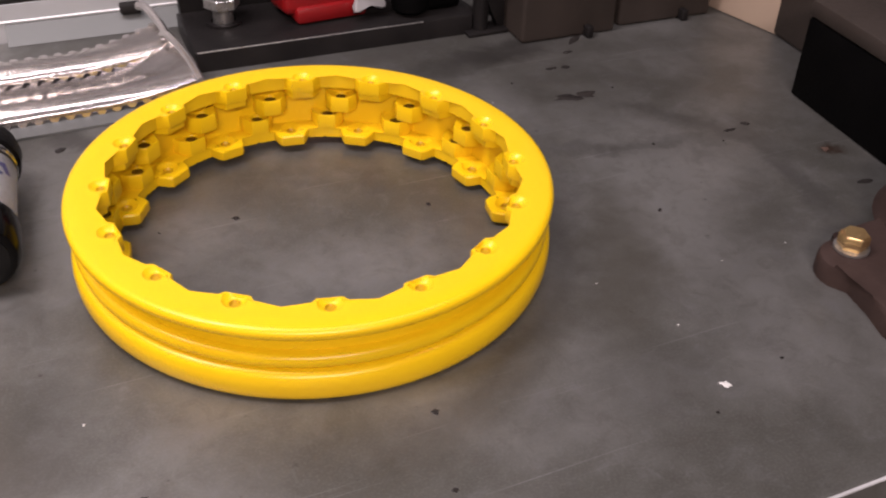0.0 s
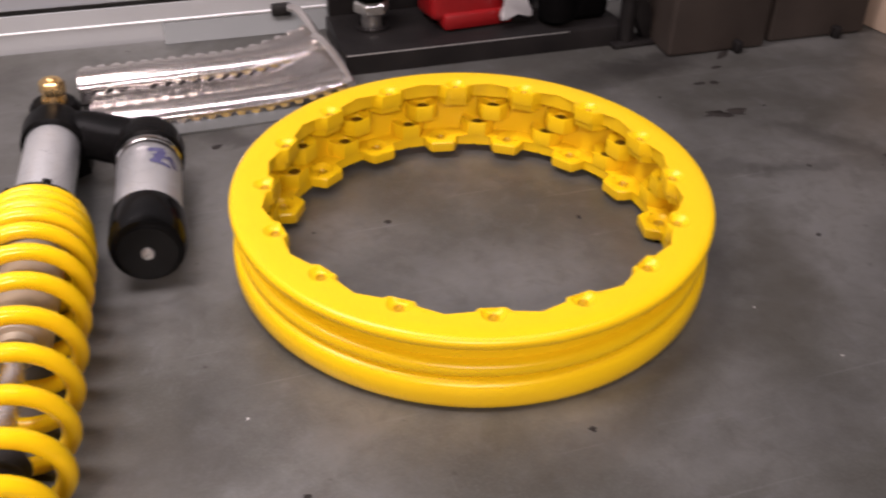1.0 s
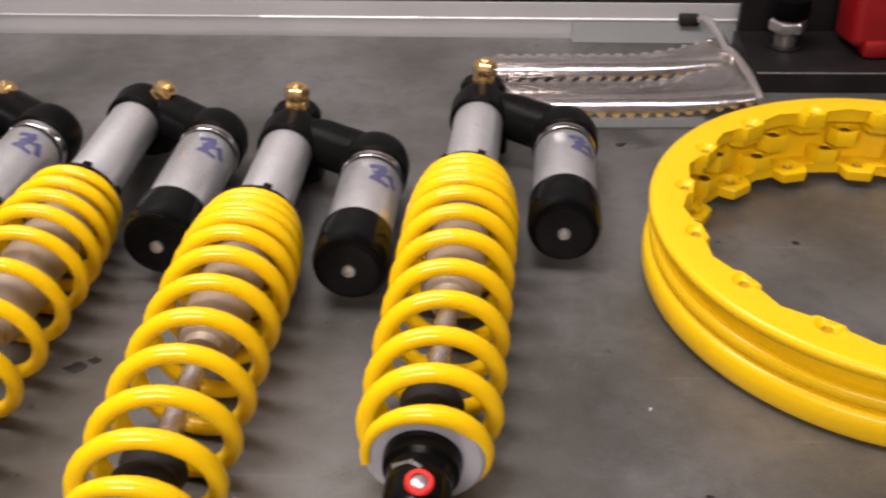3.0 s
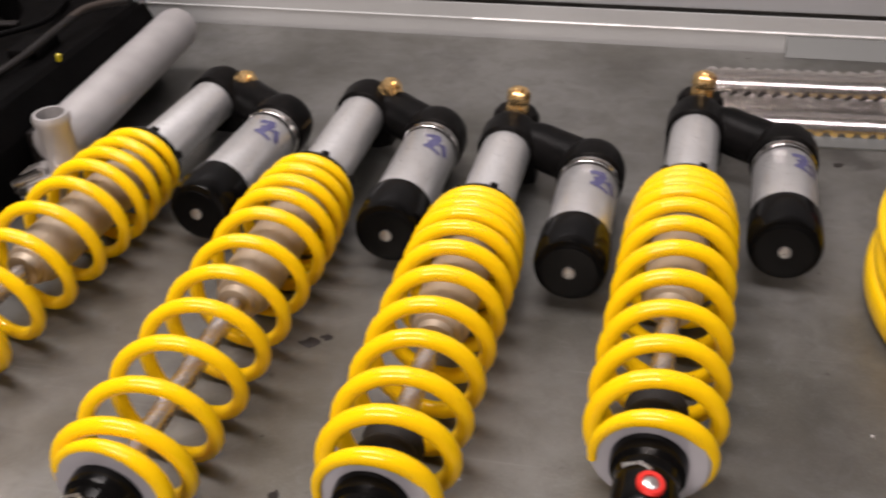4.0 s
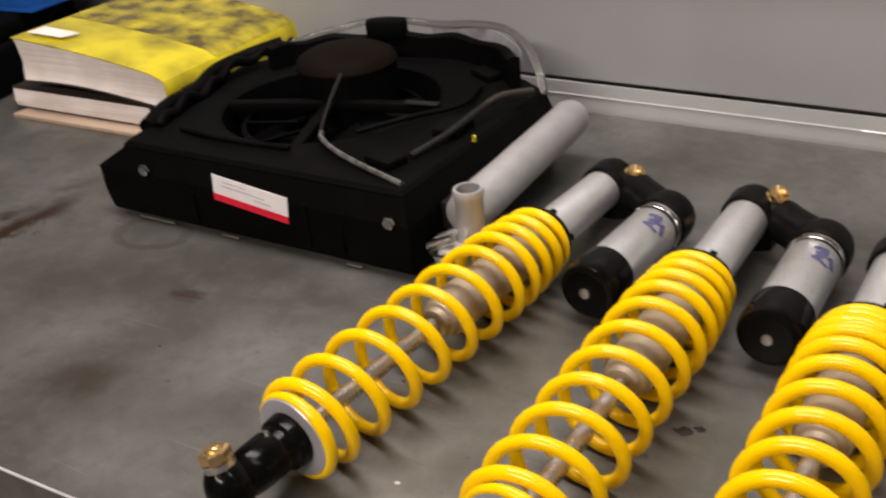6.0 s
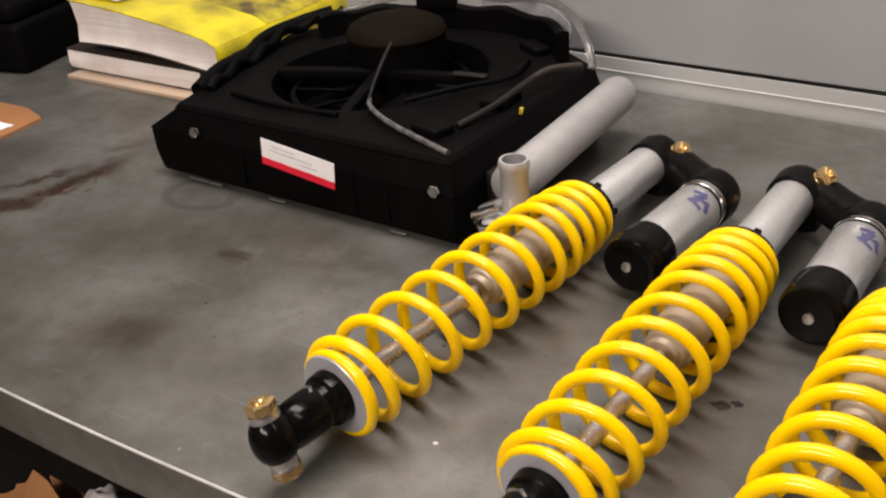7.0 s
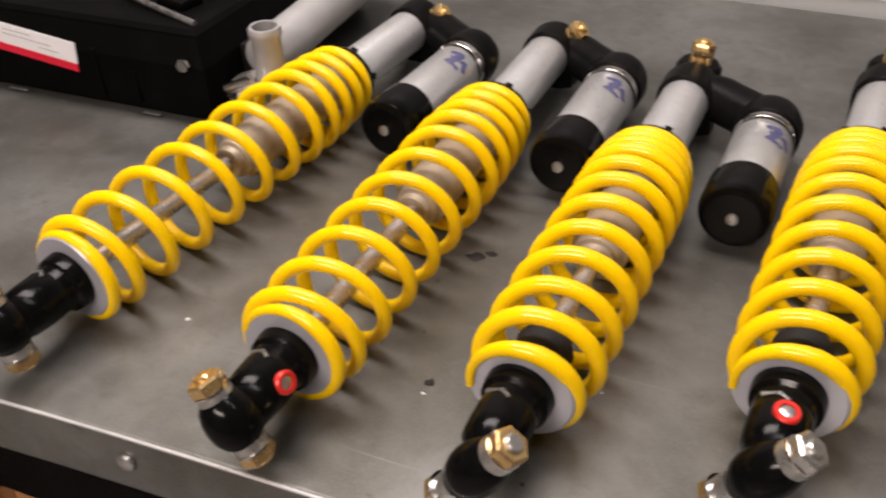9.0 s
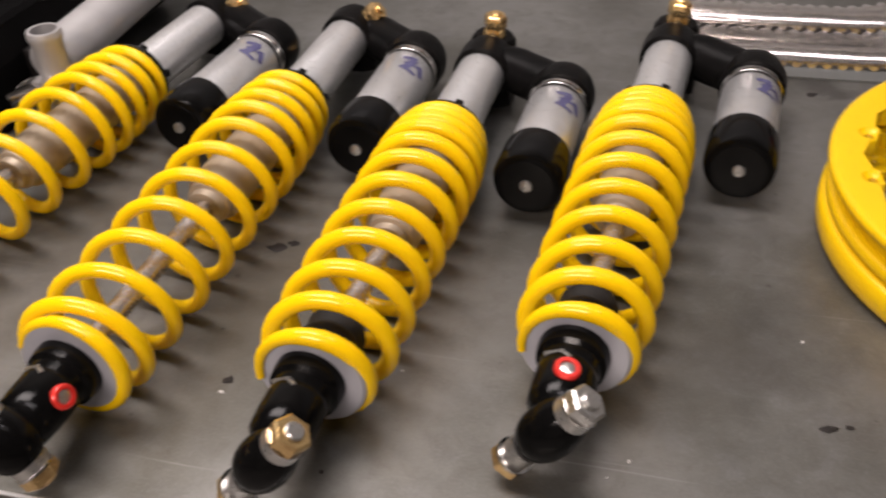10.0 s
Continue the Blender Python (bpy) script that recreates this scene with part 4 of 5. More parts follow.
def radiator():
    t = thing("radiator", "black radiator and fan assembly with an aluminium end tank, lying flat", "radiator", at(-0.985, 0.0, 0))
    # shroud: front wall leaning back a little, chamfered left corner
    bm = bmesh.new()
    low = [(-0.209, 0.005), (0.186, 0.005), (0.190, 0.290), (0.110, 0.340), (-0.020, 0.372), (-0.170, 0.350), (-0.215, 0.290)]
    mid = [(-0.212, 0.002), (0.188, 0.002), (0.194, 0.290), (0.112, 0.344), (-0.020, 0.376), (-0.175, 0.352), (-0.234, 0.285)]
    high = [(-0.172, 0.010), (0.180, 0.010), (0.188, 0.284), (0.108, 0.338), (-0.020, 0.370), (-0.170, 0.345), (-0.222, 0.250)]
    rows = [[bm.verts.new((x, y, z)) for x, y in ring] for ring, z in ((low, 0.004), (mid, 0.030), (mid, 0.056), (high, 0.078))]
    for a, b in zip(rows[:3], rows[1:3]):
        for i in range(7):
            bm.faces.new((a[i], a[(i + 1) % 7], b[(i + 1) % 7], b[i]))
    bm.faces.new(rows[0][::-1])
    bmesh.ops.bevel(bm, geom=[e for e in bm.edges if not e.is_boundary], offset=0.005, segments=2, affect="EDGES", profile=0.5)
    shroud = part("shroud", bm, PLASTIC, t, "black plastic fan shroud")
    slope = bmesh.new()
    rim = [[slope.verts.new((x, y, z)) for x, y in ring] for ring, z in ((mid, 0.0555), (high, 0.080))]
    for i in range(7):
        slope.faces.new((rim[0][i], rim[0][(i + 1) % 7], rim[1][(i + 1) % 7], rim[1][i]))
    part("shoulder", slope, PLASTIC, shroud)
    part("deck", bowl(high, (-0.030, 0.188), 0.122, 0.0860, 0.0790, 0.030), PLASTIC, shroud, "black deck with the round fan well")
    for x, z in ((-0.134, 0.064), (0.171, 0.060)):
        part("screw", hexbar(0.0105, 0.006, at(x, 0.0005, z, 90)), CHROME, shroud, "bright hex screw")
    lab = at(0.004, 0.0016, 0.0530, 0, 6.5, 0)
    part("sticker", block(0.094, 0.0006, 0.0205, lab @ at(0, 0, 0.0045), 0), WHITE, shroud, "white sticker with a red band")
    part("sticker_band", block(0.094, 0.0006, 0.0075, lab @ at(0, -0.0003, -0.0098), 0), BAND, shroud, "red band")
    for i, (w, dx) in enumerate(((0.030, -0.018), (0.055, -0.008), (0.022, 0.016))):
        part("print_bar", block(w, 0.0004, 0.0011, lab @ at(dx, -0.0005, 0.0098 - 0.0048 * i), 0), GREYINK, shroud)
    for x, w in ((-0.140, 0.050), (-0.035, 0.022), (0.120, 0.018)):
        part("worn_lip", block(w, 0.003, 0.0014, at(x, 0.0035, 0.0035), 0.0004), ZINC, shroud, "worn bright lower edge")
    for x, h in ((-0.075, 0.034), (0.072, 0.046), (0.112, 0.030)):
        part("rib", block(0.004, 0.006, h, at(x, 0.003, 0.014 + h / 2), 0.001), PLASTIC, shroud)
    # fan in its well, motor, struts
    fan = (-0.030, 0.188)
    ring = part("fan_ring", lathe([(0.098, 0.050), (0.104, 0.050), (0.104, 0.066), (0.098, 0.068)], 48, at(*fan, 0), True), PLASTIC, t, "black fan ring")
    for a in range(0, 360, 40):
        part("fan_blade", block(0.062, 0.040, 0.003, at(*fan, 0.058) @ at(0, 0, 0, 0, 0, a) @ at(0.068, 0, 0, 24), 0.001), PLASTIC, ring)
    motor = part("motor", lathe([(0.054, 0.030), (0.057, 0.100), (0.056, 0.112), (0.050, 0.114)], 40, at(-0.040, 0.236, 0)), PLASTIC, t, "black drum of the fan motor")
    part("motor_dome", lathe([(0.0570, 0.108), (0.0585, 0.113), (0.055, 0.120), (0.044, 0.126), (0.022, 0.130), (0.006, 0.131)], 40, at(-0.040, 0.236, 0)), COPPER, motor, "dull brown motor dome")
    for a in (12, 100, 200, 290):
        part("strut", block(0.115, 0.013, 0.012, at(*fan, 0.079) @ at(0, 0, 0, 0, 0, a) @ at(0.066, 0, 0), 0.002), PLASTIC, ring)
    # raised rear rim with its hose
    line = [(p.x, p.y) for p in smooth_line([(-0.172, 0.250, 0), (-0.150, 0.290, 0), (-0.105, 0.322, 0), (-0.052, 0.345, 0), (0.005, 0.356, 0), (0.062, 0.352, 0), (0.122, 0.318, 0), (0.158, 0.282, 0)], 5)]
    tops = [0.115 + 0.0022 * math.sin(i * 0.9) + 0.006 * max(0, i / (len(line) - 1) - 0.7) / 0.3 for i in range(len(line))]
    part("rear_rim", ribbon(line, 0.012, 0.060, tops), PLASTIC, t, "black raised rear rim")
    part("rim_clip", block(0.050, 0.020, 0.024, at(-0.052, 0.338, 0.120, 0, 0, 18), 0.004), PLASTIC, t, "black hose clip")
    part("vent_hose", sweep(smooth_line([(-0.160, 0.272, 0.110), (-0.115, 0.318, 0.120), (-0.06, 0.345, 0.128), (0.01, 0.358, 0.124), (0.060, 0.362, 0.126), (0.105, 0.348, 0.128), (0.145, 0.320, 0.122), (0.176, 0.290, 0.104), (0.190, 0.274, 0.086)]), 0.0044, 12), CLEAR, t, "clear plastic vent hose")
    film = [(x + 0.003, y + 0.010) for x, y in line[19:34]]
    part("film", ribbon(film, 0.0012, 0.096, [0.118 + 0.006 * math.sin(math.pi * i / (len(film) - 1)) for i in range(len(film))]), PALEPLASTIC, t, "milky plastic film under the hose")
    # cables over the shroud
    part("thin_wire", sweep(smooth_line([(-0.002, 0.176, 0.121), (0.012, 0.135, 0.108), (0.024, 0.104, 0.097), (0.034, 0.084, 0.0895)]), 0.0020, 10), DARKSTEEL, t, "thin grey motor wire")
    part("clear_cable", sweep(smooth_line([(0.030, 0.092, 0.091), (0.044, 0.075, 0.0925), (0.075, 0.056, 0.0915), (0.120, 0.038, 0.0900), (0.172, 0.022, 0.0875)]), 0.0029, 12), SLEEVE, t, "shiny clear-sleeved cable")
    part("bent_pipe", sweep(smooth_line([(0.148, 0.075, 0.089), (0.160, 0.120, 0.094), (0.165, 0.170, 0.099), (0.172, 0.208, 0.102), (0.194, 0.240, 0.099)]), 0.0036, 12), DARKSTEEL, t, "dark bent pipe")
    part("pipe_end", sweep(smooth_line([(0.166, 0.184, 0.1005), (0.173, 0.210, 0.1035), (0.193, 0.241, 0.1005)]), 0.0034, 12), DARKBROWN, t, "bare end of the bent pipe")
    for pts in ([(-0.130, 0.055, 0.0885), (-0.060, 0.046, 0.0895), (0.02, 0.052, 0.0885)], [(0.060, 0.110, 0.088), (0.100, 0.150, 0.094), (0.130, 0.200, 0.092), (0.120, 0.260, 0.090)]):
        part("wire_loop", sweep(smooth_line(pts), 0.0028, 10), PLASTIC, t, "black wire loop")
    for x, y, w, d, turn in ((0.130, 0.060, 0.036, 0.026, -14), (0.150, 0.150, 0.030, 0.040, 5), (0.105, 0.300, 0.040, 0.020, -30)):
        part("boss", block(w, d, 0.010, at(x, y, 0.0895, 0, 0, turn), 0.003), PLASTIC, shroud)
    bundle = smooth_line([(-0.178, 0.050, 0.086), (-0.192, 0.100, 0.092), (-0.200, 0.150, 0.090), (-0.212, 0.200, 0.097), (-0.205, 0.255, 0.100), (-0.175, 0.285, 0.108)])
    part("loom_cable", sweep(bundle, 0.0085, 12), PLASTIC, t, "black taped cable")
    part("loom_cable", sweep([p + Vector((0.016, 0.004, 0.002 + 0.004 * math.sin(i * 0.8))) for i, p in enumerate(bundle)], 0.0060, 10), PLASTIC, t, "black taped cable")
    part("wire_tag", block(0.004, 0.0025, 0.008, at(0.184, 0.132, 0.089, 20, 10, 30), 0.0008), COVER, t, "small yellow wire tag")
    part("bracket_tab", block(0.040, 0.010, 0.003, at(0.082, 0.200, 0.0885, 0, 0, 8), 0.001), DARKSTEEL, t, "worn metal tab")
    # end tank
    tank = part("end_tank", lathe([(0.012, 0), (0.0195, 0.003), (0.0210, 0.010), (0.0210, 0.246), (0.0190, 0.254), (0.010, 0.258)], 36, at(0.216, 0.050, 0.0500, 0, 0, 1.8) @ ALONG_Y), TANK, t, "cast aluminium end tank")
    part("tank_seam", block(0.010, 0.250, 0.028, at(0.190, 0.180, 0.044, 0, 0, 1.8), 0.002), DARKSTEEL, t, "dark crimped seam of the tank")
    neck = part("hose_neck", lathe([(0.0140, 0.040), (0.0126, 0.052), (0.0126, 0.079), (0.0140, 0.082), (0.0140, 0.086), (0.0130, 0.089), (0.0108, 0.089), (0.0106, 0.060)], 32, at(0.2335, 0.033, 0)), TANK, t, "grey hose neck")
    part("neck_bore", lathe([(0.0107, 0.060), (0.0107, 0.0605)], 24, at(0.2335, 0.033, 0)), RUBBER, neck)
    part("clamp", lathe([(0.0165, 0.040), (0.0185, 0.041), (0.0185, 0.050), (0.0165, 0.051)], 32, at(0.232, 0.022, 0, 18, -8, 0), True), CHROME, t, "chrome hose clamp")
    part("clamp_screw", rod(0.005, 0.026, at(0.205, 0.004, 0.040, 0, 70, 20), 12), CHROME, t)
    part("valve_body", block(0.030, 0.034, 0.030, at(0.226, 0.020, 0.026, 0, 0, 12), 0.006), TANK, t, "grey valve body")
    return t


radiator()


# ---- books, case and board at the far end ----
def book(w, d, h, m, label, name="book", cover=COVER):
    t = thing(name, label, "book", m, "stack of books")
    # page block with slightly bowed fore edges
    bm = bmesh.new()
    n, rows = 14, 6
    grid = []
    for j in range(rows + 1):
        z = 0.002 + (h - 0.004) * j / rows
        bow = -0.002 * math.sin(math.pi * j / rows)
        front = [(-w / 2 + 0.006 + bow * 0.4 + (w - 0.010) * i / n, -d / 2 + 0.004 + bow * (1 - 0.4 * i / n) + 0.0012 * math.sin(7.1 * i + 5 * j) * math.sin(math.pi * j / rows)) for i in range(n + 1)]
        ring = front + [(w / 2 - 0.004, d / 2 - 0.004), (-w / 2 + 0.006 + bow * 0.4, d / 2 - 0.004)]
        grid.append([bm.verts.new((x, y, z)) for x, y in ring])
    for a, b in zip(grid, grid[1:]):
        for i in range(n + 3):
            bm.faces.new((a[i], a[(i + 1) % (n + 3)], b[(i + 1) % (n + 3)], b[i]))
    bm.faces.new(grid[0][::-1])
    bm.faces.new(grid[-1])
    part("page_block", bm, PAPER, t, "pale worn page edges")
    part("cover", block(w - 0.006, d - 0.006, 0.0022, at(0, 0, h - 0.0011), 0.0008), cover, t, "glossy soft cover")
    part("back_cover", block(w - 0.006, d - 0.006, 0.002, at(0, 0, 0.001), 0.0008), cover, t)
    part("spine", block(0.004, d, h, at(w / 2, 0, h / 2), 0.0015), cover, t)
    return t


# its cover is dark brown so that the gap above it looks shaded
lower = book(0.285, 0.30, 0.030, at(-1.468, 0.342, 0.0065, 0, 0, 0.5), "thick old catalogue with a dark brown cover and pale page edges", cover=DARKBROWN)


def fanned_book():
    """A swollen catalogue: thick at its open side, thin and rounded at the spine, arched over the book below."""
    t = thing("book", "thick swollen catalogue with a glossy yellow cover on another book", "book", at(-1.420, 0.190, 0, 0, 0, 2), "stack of books")
    n, w, d = 20, 0.270, 0.300
    cols = []
    for i in range(n + 1):
        u = i / n
        low = 0.0545 - 0.0165 * u + 0.009 * math.sin(math.pi * u) * (1 - 0.4 * u)
        high = 0.1140 - 0.034 * u + 0.004 * math.sin(math.pi * u) - 0.006 * max(0, (u - 0.9) / 0.1) ** 2
        cols.append((w * (u - 0.5), low, high))

    def loft(y0, y1, rows, bow=0.0):
        bm = bmesh.new()
        rings = []
        for i, (x, low, high) in enumerate(cols):
            z0, z1 = rows(low, high)
            k = 5
            front = [(x, y0 + bow * math.sin(math.pi * j / k) + 0.0008 * math.sin(9.0 * i + 4.0 * j) * (0 < j < k), z0 + (z1 - z0) * j / k) for j in range(k + 1)]
            rings.append([bm.verts.new(p) for p in front + [(x, y1, z1), (x, y1, z0)]])
        m = len(rings[0])
        for a, b in zip(rings, rings[1:]):
            for j in range(m):
                bm.faces.new((a[j], a[(j + 1) % m], b[(j + 1) % m], b[j]))
        bm.faces.new(rings[0][::-1])
        bm.faces.new(rings[-1])
        return bm

    part("page_block", loft(0, d, lambda a, b: (a, b), 0.004), PAPER, t, "pale worn page edges")
    part("cover", loft(-0.003, d + 0.003, lambda a, b: (b + 0.0002, b + 0.0018)), COVER, t, "glossy yellow soft cover")
    # dark brown too, adding to the shade in the gap below
    part("back_cover", loft(-0.003, d + 0.003, lambda a, b: (a - 0.0016, a - 0.0002)), DARKBROWN, t)
    part("cover_print", loft(0.100, d + 0.002, lambda a, b: (b + 0.0018, b + 0.0021)), COVERPRINT, t, "dark printed half of the cover")
    x, low, high = cols[-1]
    spine = part("spine", slab([(x, low - 0.0010), (x + 0.003, low + 0.003), (x + 0.0045, (low + high) / 2), (x + 0.003, high - 0.003), (x, high + 0.0012)], -d - 0.003, 0.003, 0, at(0, 0, 0, 90)), COVER, t)
    for y, q in ((0.035, 0.030), (0.085, 0.022), (0.16, 0.05)):
        part("spine_print", block(0.0006, q, 0.0050, at(x + 0.0046, y, (low + high) / 2 + 0.002), 0), GREASE, spine)
    part("cover_patch", slab([(-0.118, 0.012), (-0.060, 0.020), (-0.052, 0.045), (-0.115, 0.040)], 0.0, 0.0006, 0, at(0, 0, 0.1070, 0, 6.1, 0)), PAPER, t, "pale torn label on the cover")
    return t


fanned_book()
tagged(part("base_board", block(0.245, 0.31, 0.006, at(-1.466, 0.328, 0.003, 0, 0, 1), 0.001), TAN), "thin tan board under the books", "board")

case = thing("equipment_case", "black plastic equipment case beside the books", "case", at(-1.86, 0.26, 0, 0, 0, 14))
part("shell", block(0.34, 0.30, 0.075, at(0, 0, 0.0375), 0.010, 3), PLASTIC, case)
part("lid", block(0.33, 0.29, 0.030, at(0, 0, 0.090), 0.010, 3), PLASTIC, case)
part("latch", block(0.03, 0.006, 0.030, at(0.06, -0.152, 0.070), 0.002), DARKSTEEL, case)
bt = thing("parts_bin", "blue plastic parts bin on the black case", "bin", at(-1.83, 0.378, 0.106, 0, 0, 4))
part("bin_base", block(0.30, 0.16, 0.010, at(0, 0, 0.005), 0.002), BLUE, bt)
for sx, sy, x, y in ((0.30, 0.006, 0, -0.077), (0.30, 0.006, 0, 0.077), (0.006, 0.15, -0.147, 0), (0.006, 0.15, 0.147, 0)):
    part("bin_side", block(sx, sy, 0.05, at(x, y, 0.030), 0.002), BLUE, bt)

cb = thing("cardboard_sheet", "torn brown cardboard sheet lying on the bench", "cardboard", at(-1.557, -0.012, 0))
part("sheet", slab([(-0.11, -0.09), (0.088, -0.018), (0.080, 0.060), (0.03, 0.075), (-0.12, 0.07)], 0.0, 0.004, 0.001), CARD, cb)
part("note", slab([(-0.03, -0.03), (0.066, -0.005), (0.071, 0.025), (-0.02, 0.02)], 0.0045, 0.0050), WHITE, cb, "white paper note")


# ---- toothed stainless guards behind the rim ----
def toothed_guard(m, length, label, under, deep=1.0, teeth=17):
    """A bent strip: a low foot, a rounded ridge, a back flange; its right end flares up to a rounded tab."""
    t = thing("toothed_guard", label, "toothed guard", m, "stainless guards")
    prof = [(-0.0120, 0.0045), (-0.0114, 0.0078), (-0.0100, 0.0096), (-0.0044, 0.0146), (-0.0022, 0.0158), (0.0020, 0.0164), (0.0090, 0.0145), (0.0180 * deep, 0.0105), (0.0360 * deep, 0.0072), (0.0520 * deep, 0.0062)]

    def flare(u, y, z):
        f = max(0.0, (u - 0.62) / 0.38) ** 1.6
        return y + 0.007 * f * (0.35 + y / 0.052), z + f * (0.006 + 0.014 * max(0.0, y) / 0.052) + 0.010 * f * max(0.0, -y) / 0.027

    bm = bmesh.new()
    n = 48
    cols = []
    for i in range(n + 1):
        u = i / n
        x = length * (u - 0.5)
        cols.append([bm.verts.new((x, *flare(u, y, z))) for y, z in prof])
    for a, b in zip(cols, cols[1:]):
        for k in range(len(a) - 1):
            bm.faces.new((a[k], a[k + 1], b[k + 1], b[k]))
    bmesh.ops.solidify(bm, geom=bm.faces[:], thickness=0.0014)
    plate = part("plate", bm, STAINLESS, t, "bent polished stainless plate")

    def row(name, y0, z0, first, last, tip, lean):
        tooth = None
        for i in range(first, last):
            u = (i + 0.6) / teeth
            y, z = flare(u, y0, z0)
            pm = at(length * (u - 0.5), y, z, lean)
            if tooth is None:
                tooth = part(name, slab([(-0.0040, -0.7 * tip), (0.0040, -0.7 * tip), (0.0036, 0.4 * tip), (0.0018, tip), (-0.0018, tip), (-0.0036, 0.4 * tip)], -0.0012, 0.0002), STAINLESS, plate)
                tooth.matrix_basis = pm
            else:
                again(tooth, pm)

    row("tooth", 0.052 * deep, 0.0061, 0, teeth, 0.0034, 8)
    row("front_tooth", -0.0118, 0.0048, 0, teeth, -0.0030, 72)
    (ya, za), (yb, zb) = flare(1, -0.014, 0.006), flare(1, 0.056, 0.0065)
    x = length / 2
    part("end_tab", sweep(smooth_line([(x + 0.004, ya, za), (x + 0.001, ya + 0.035, za * 0.5 + zb * 0.5 + 0.002), (x - 0.006, yb - 0.010, zb + 0.003), (x - 0.012, yb + 0.002, zb + 0.002)]), 0.0042, 12), STAINLESS, plate, "rounded upturned end")
    part("foot_strip", slab([(-0.5 * length, -0.031), (0.28 * length, -0.031), (0.34 * length, 0.010), (-0.5 * length, 0.010)], 0.0002, 0.0020), under, plate, "lower strip, blackened on the rear guard for shade")
    return t


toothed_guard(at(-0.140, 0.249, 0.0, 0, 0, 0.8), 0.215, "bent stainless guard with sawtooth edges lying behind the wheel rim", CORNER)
# its strip is black to give the shade in the gaps between teeth
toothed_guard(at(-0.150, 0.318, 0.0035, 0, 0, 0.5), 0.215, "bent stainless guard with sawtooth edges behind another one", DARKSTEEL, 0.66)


# ---- clamp base with its clutter, behind the rim ----
def clamp_base():
    t = thing("clamp_base", "black steel clamping bar with bolts and a red block", "clamp", at(0.0, 0, 0))
    bar = part("bar", slab([(-0.022, 0.290), (0.252, 0.286), (0.262, 0.300), (0.255, 0.385), (-0.02, 0.390)], 0.0, 0.020, 0.002), DARKSTEEL, t, "blackened flat bar with a bright edge")
    part("bright_edge", sweep([(-0.020, 0.2905, 0.0192), (0.10, 0.2888, 0.0192), (0.200, 0.2874, 0.0192)], 0.0006, 8), ZINC, t, "bright worn edge")
    part("upright", block(0.27, 0.012, 0.09, at(0.118, 0.392, 0.062), 0.003), DARKSTEEL, t, "dark rear upright")
    for x, s in ((0.018, 1.0), (0.196, 0.8)):
        st = part("stud", rod(0.010 * s, 0.040, at(x, 0.350, 0.018), 20), ZINC, t, "grey threaded stud")
        part("stud_nut", hexbar(0.030 * s, 0.012, at(x, 0.350, 0.036)), ZINC, st)
        part("washer", lathe([(0.012 * s, 0.0195), (0.017 * s, 0.0200), (0.017 * s, 0.0225), (0.012 * s, 0.0230)], 24, at(x, 0.350, 0), True), DARKSTEEL, st)
        part("stud_cap", lathe([(0.016 * s, 0.050), (0.018 * s, 0.054), (0.017 * s, 0.068), (0.008 * s, 0.072)], 20, at(x, 0.350, 0)), PLASTIC, st)
    rb = part("red_block", block(0.086, 0.05, 0.085, at(0.112, 0.352, 0.068, -8, 0, 3), 0.008, 3), REDPAINT, t, "red enamelled block")
    part("red_foot", block(0.072, 0.056, 0.016, at(0.116, 0.345, 0.029, 0, 0, 3), 0.004), REDPAINT, rb)
    part("dark_plate", block(0.05, 0.03, 0.012, at(0.155, 0.335, 0.026), 0.003), DARKSTEEL, t)
    # four-pointed lever
    pts = []
    for i in range(32):
        a = 2 * math.pi * i / 32
        r = 0.011 + 0.012 * abs(math.cos(2 * a)) ** 3
        pts.append((r * math.cos(a + 0.785), r * math.sin(a + 0.785)))
    part("star_lever", slab(pts, 0, 0.006, 0.0015, at(0.152, 0.318, 0.044, 70, 0, 8)), TANK, t, "pale four-pointed star knob")
    part("knob", lathe([(0.010, 0.0), (0.018, 0.006), (0.020, 0.030), (0.016, 0.055), (0.006, 0.060)], 24, at(0.196, 0.312, 0.020)), PLASTIC, t, "black knob")
    part("side_grip", block(0.05, 0.045, 0.070, at(0.226, 0.330, 0.054), 0.008, 3), PLASTIC, t, "black grip")
    return t


clamp_base()

pin = thing("ball_clamp", "small stand with a chrome ball on a dark leg", "clamp", at(0.262, 0.288, 0))
part("leg", block(0.018, 0.012, 0.075, at(0.014, 0.004, 0.036, 0, -24), 0.003), DARKSTEEL, pin)
part("ball", lathe([(0.0135 * math.sin(radians(a)) + 0.0001, 0.062 - 0.0135 * math.cos(radians(a))) for a in range(5, 180, 10)], 24), CHROME, pin, "chrome ball")
part("stem", rod(0.008, 0.052, at(0, 0, 0), 16), DARKSTEEL, pin)
part("plate", block(0.045, 0.026, 0.004, at(0.005, 0, 0.002), 0.001), DARKSTEEL, pin)


def brown_box(x, y, w, d, h, turn, label):
    t = thing("steel_box", label, "box", at(x, y, 0, 0, 0, turn), "brown steel boxes")
    part("shell", block(w, d, h, at(0, 0, h / 2), 0.004, 3), DARKBROWN, t)
    part("rim", block(w + 0.004, d + 0.004, 0.014, at(0, 0, h + 0.005), 0.003), DARKBROWN, t)
    part("skid", block(0.008, 0.012, 0.012, at(0.02, -d / 2 - 0.003, 0.006), 0.002), DARKSTEEL, t)
    return t


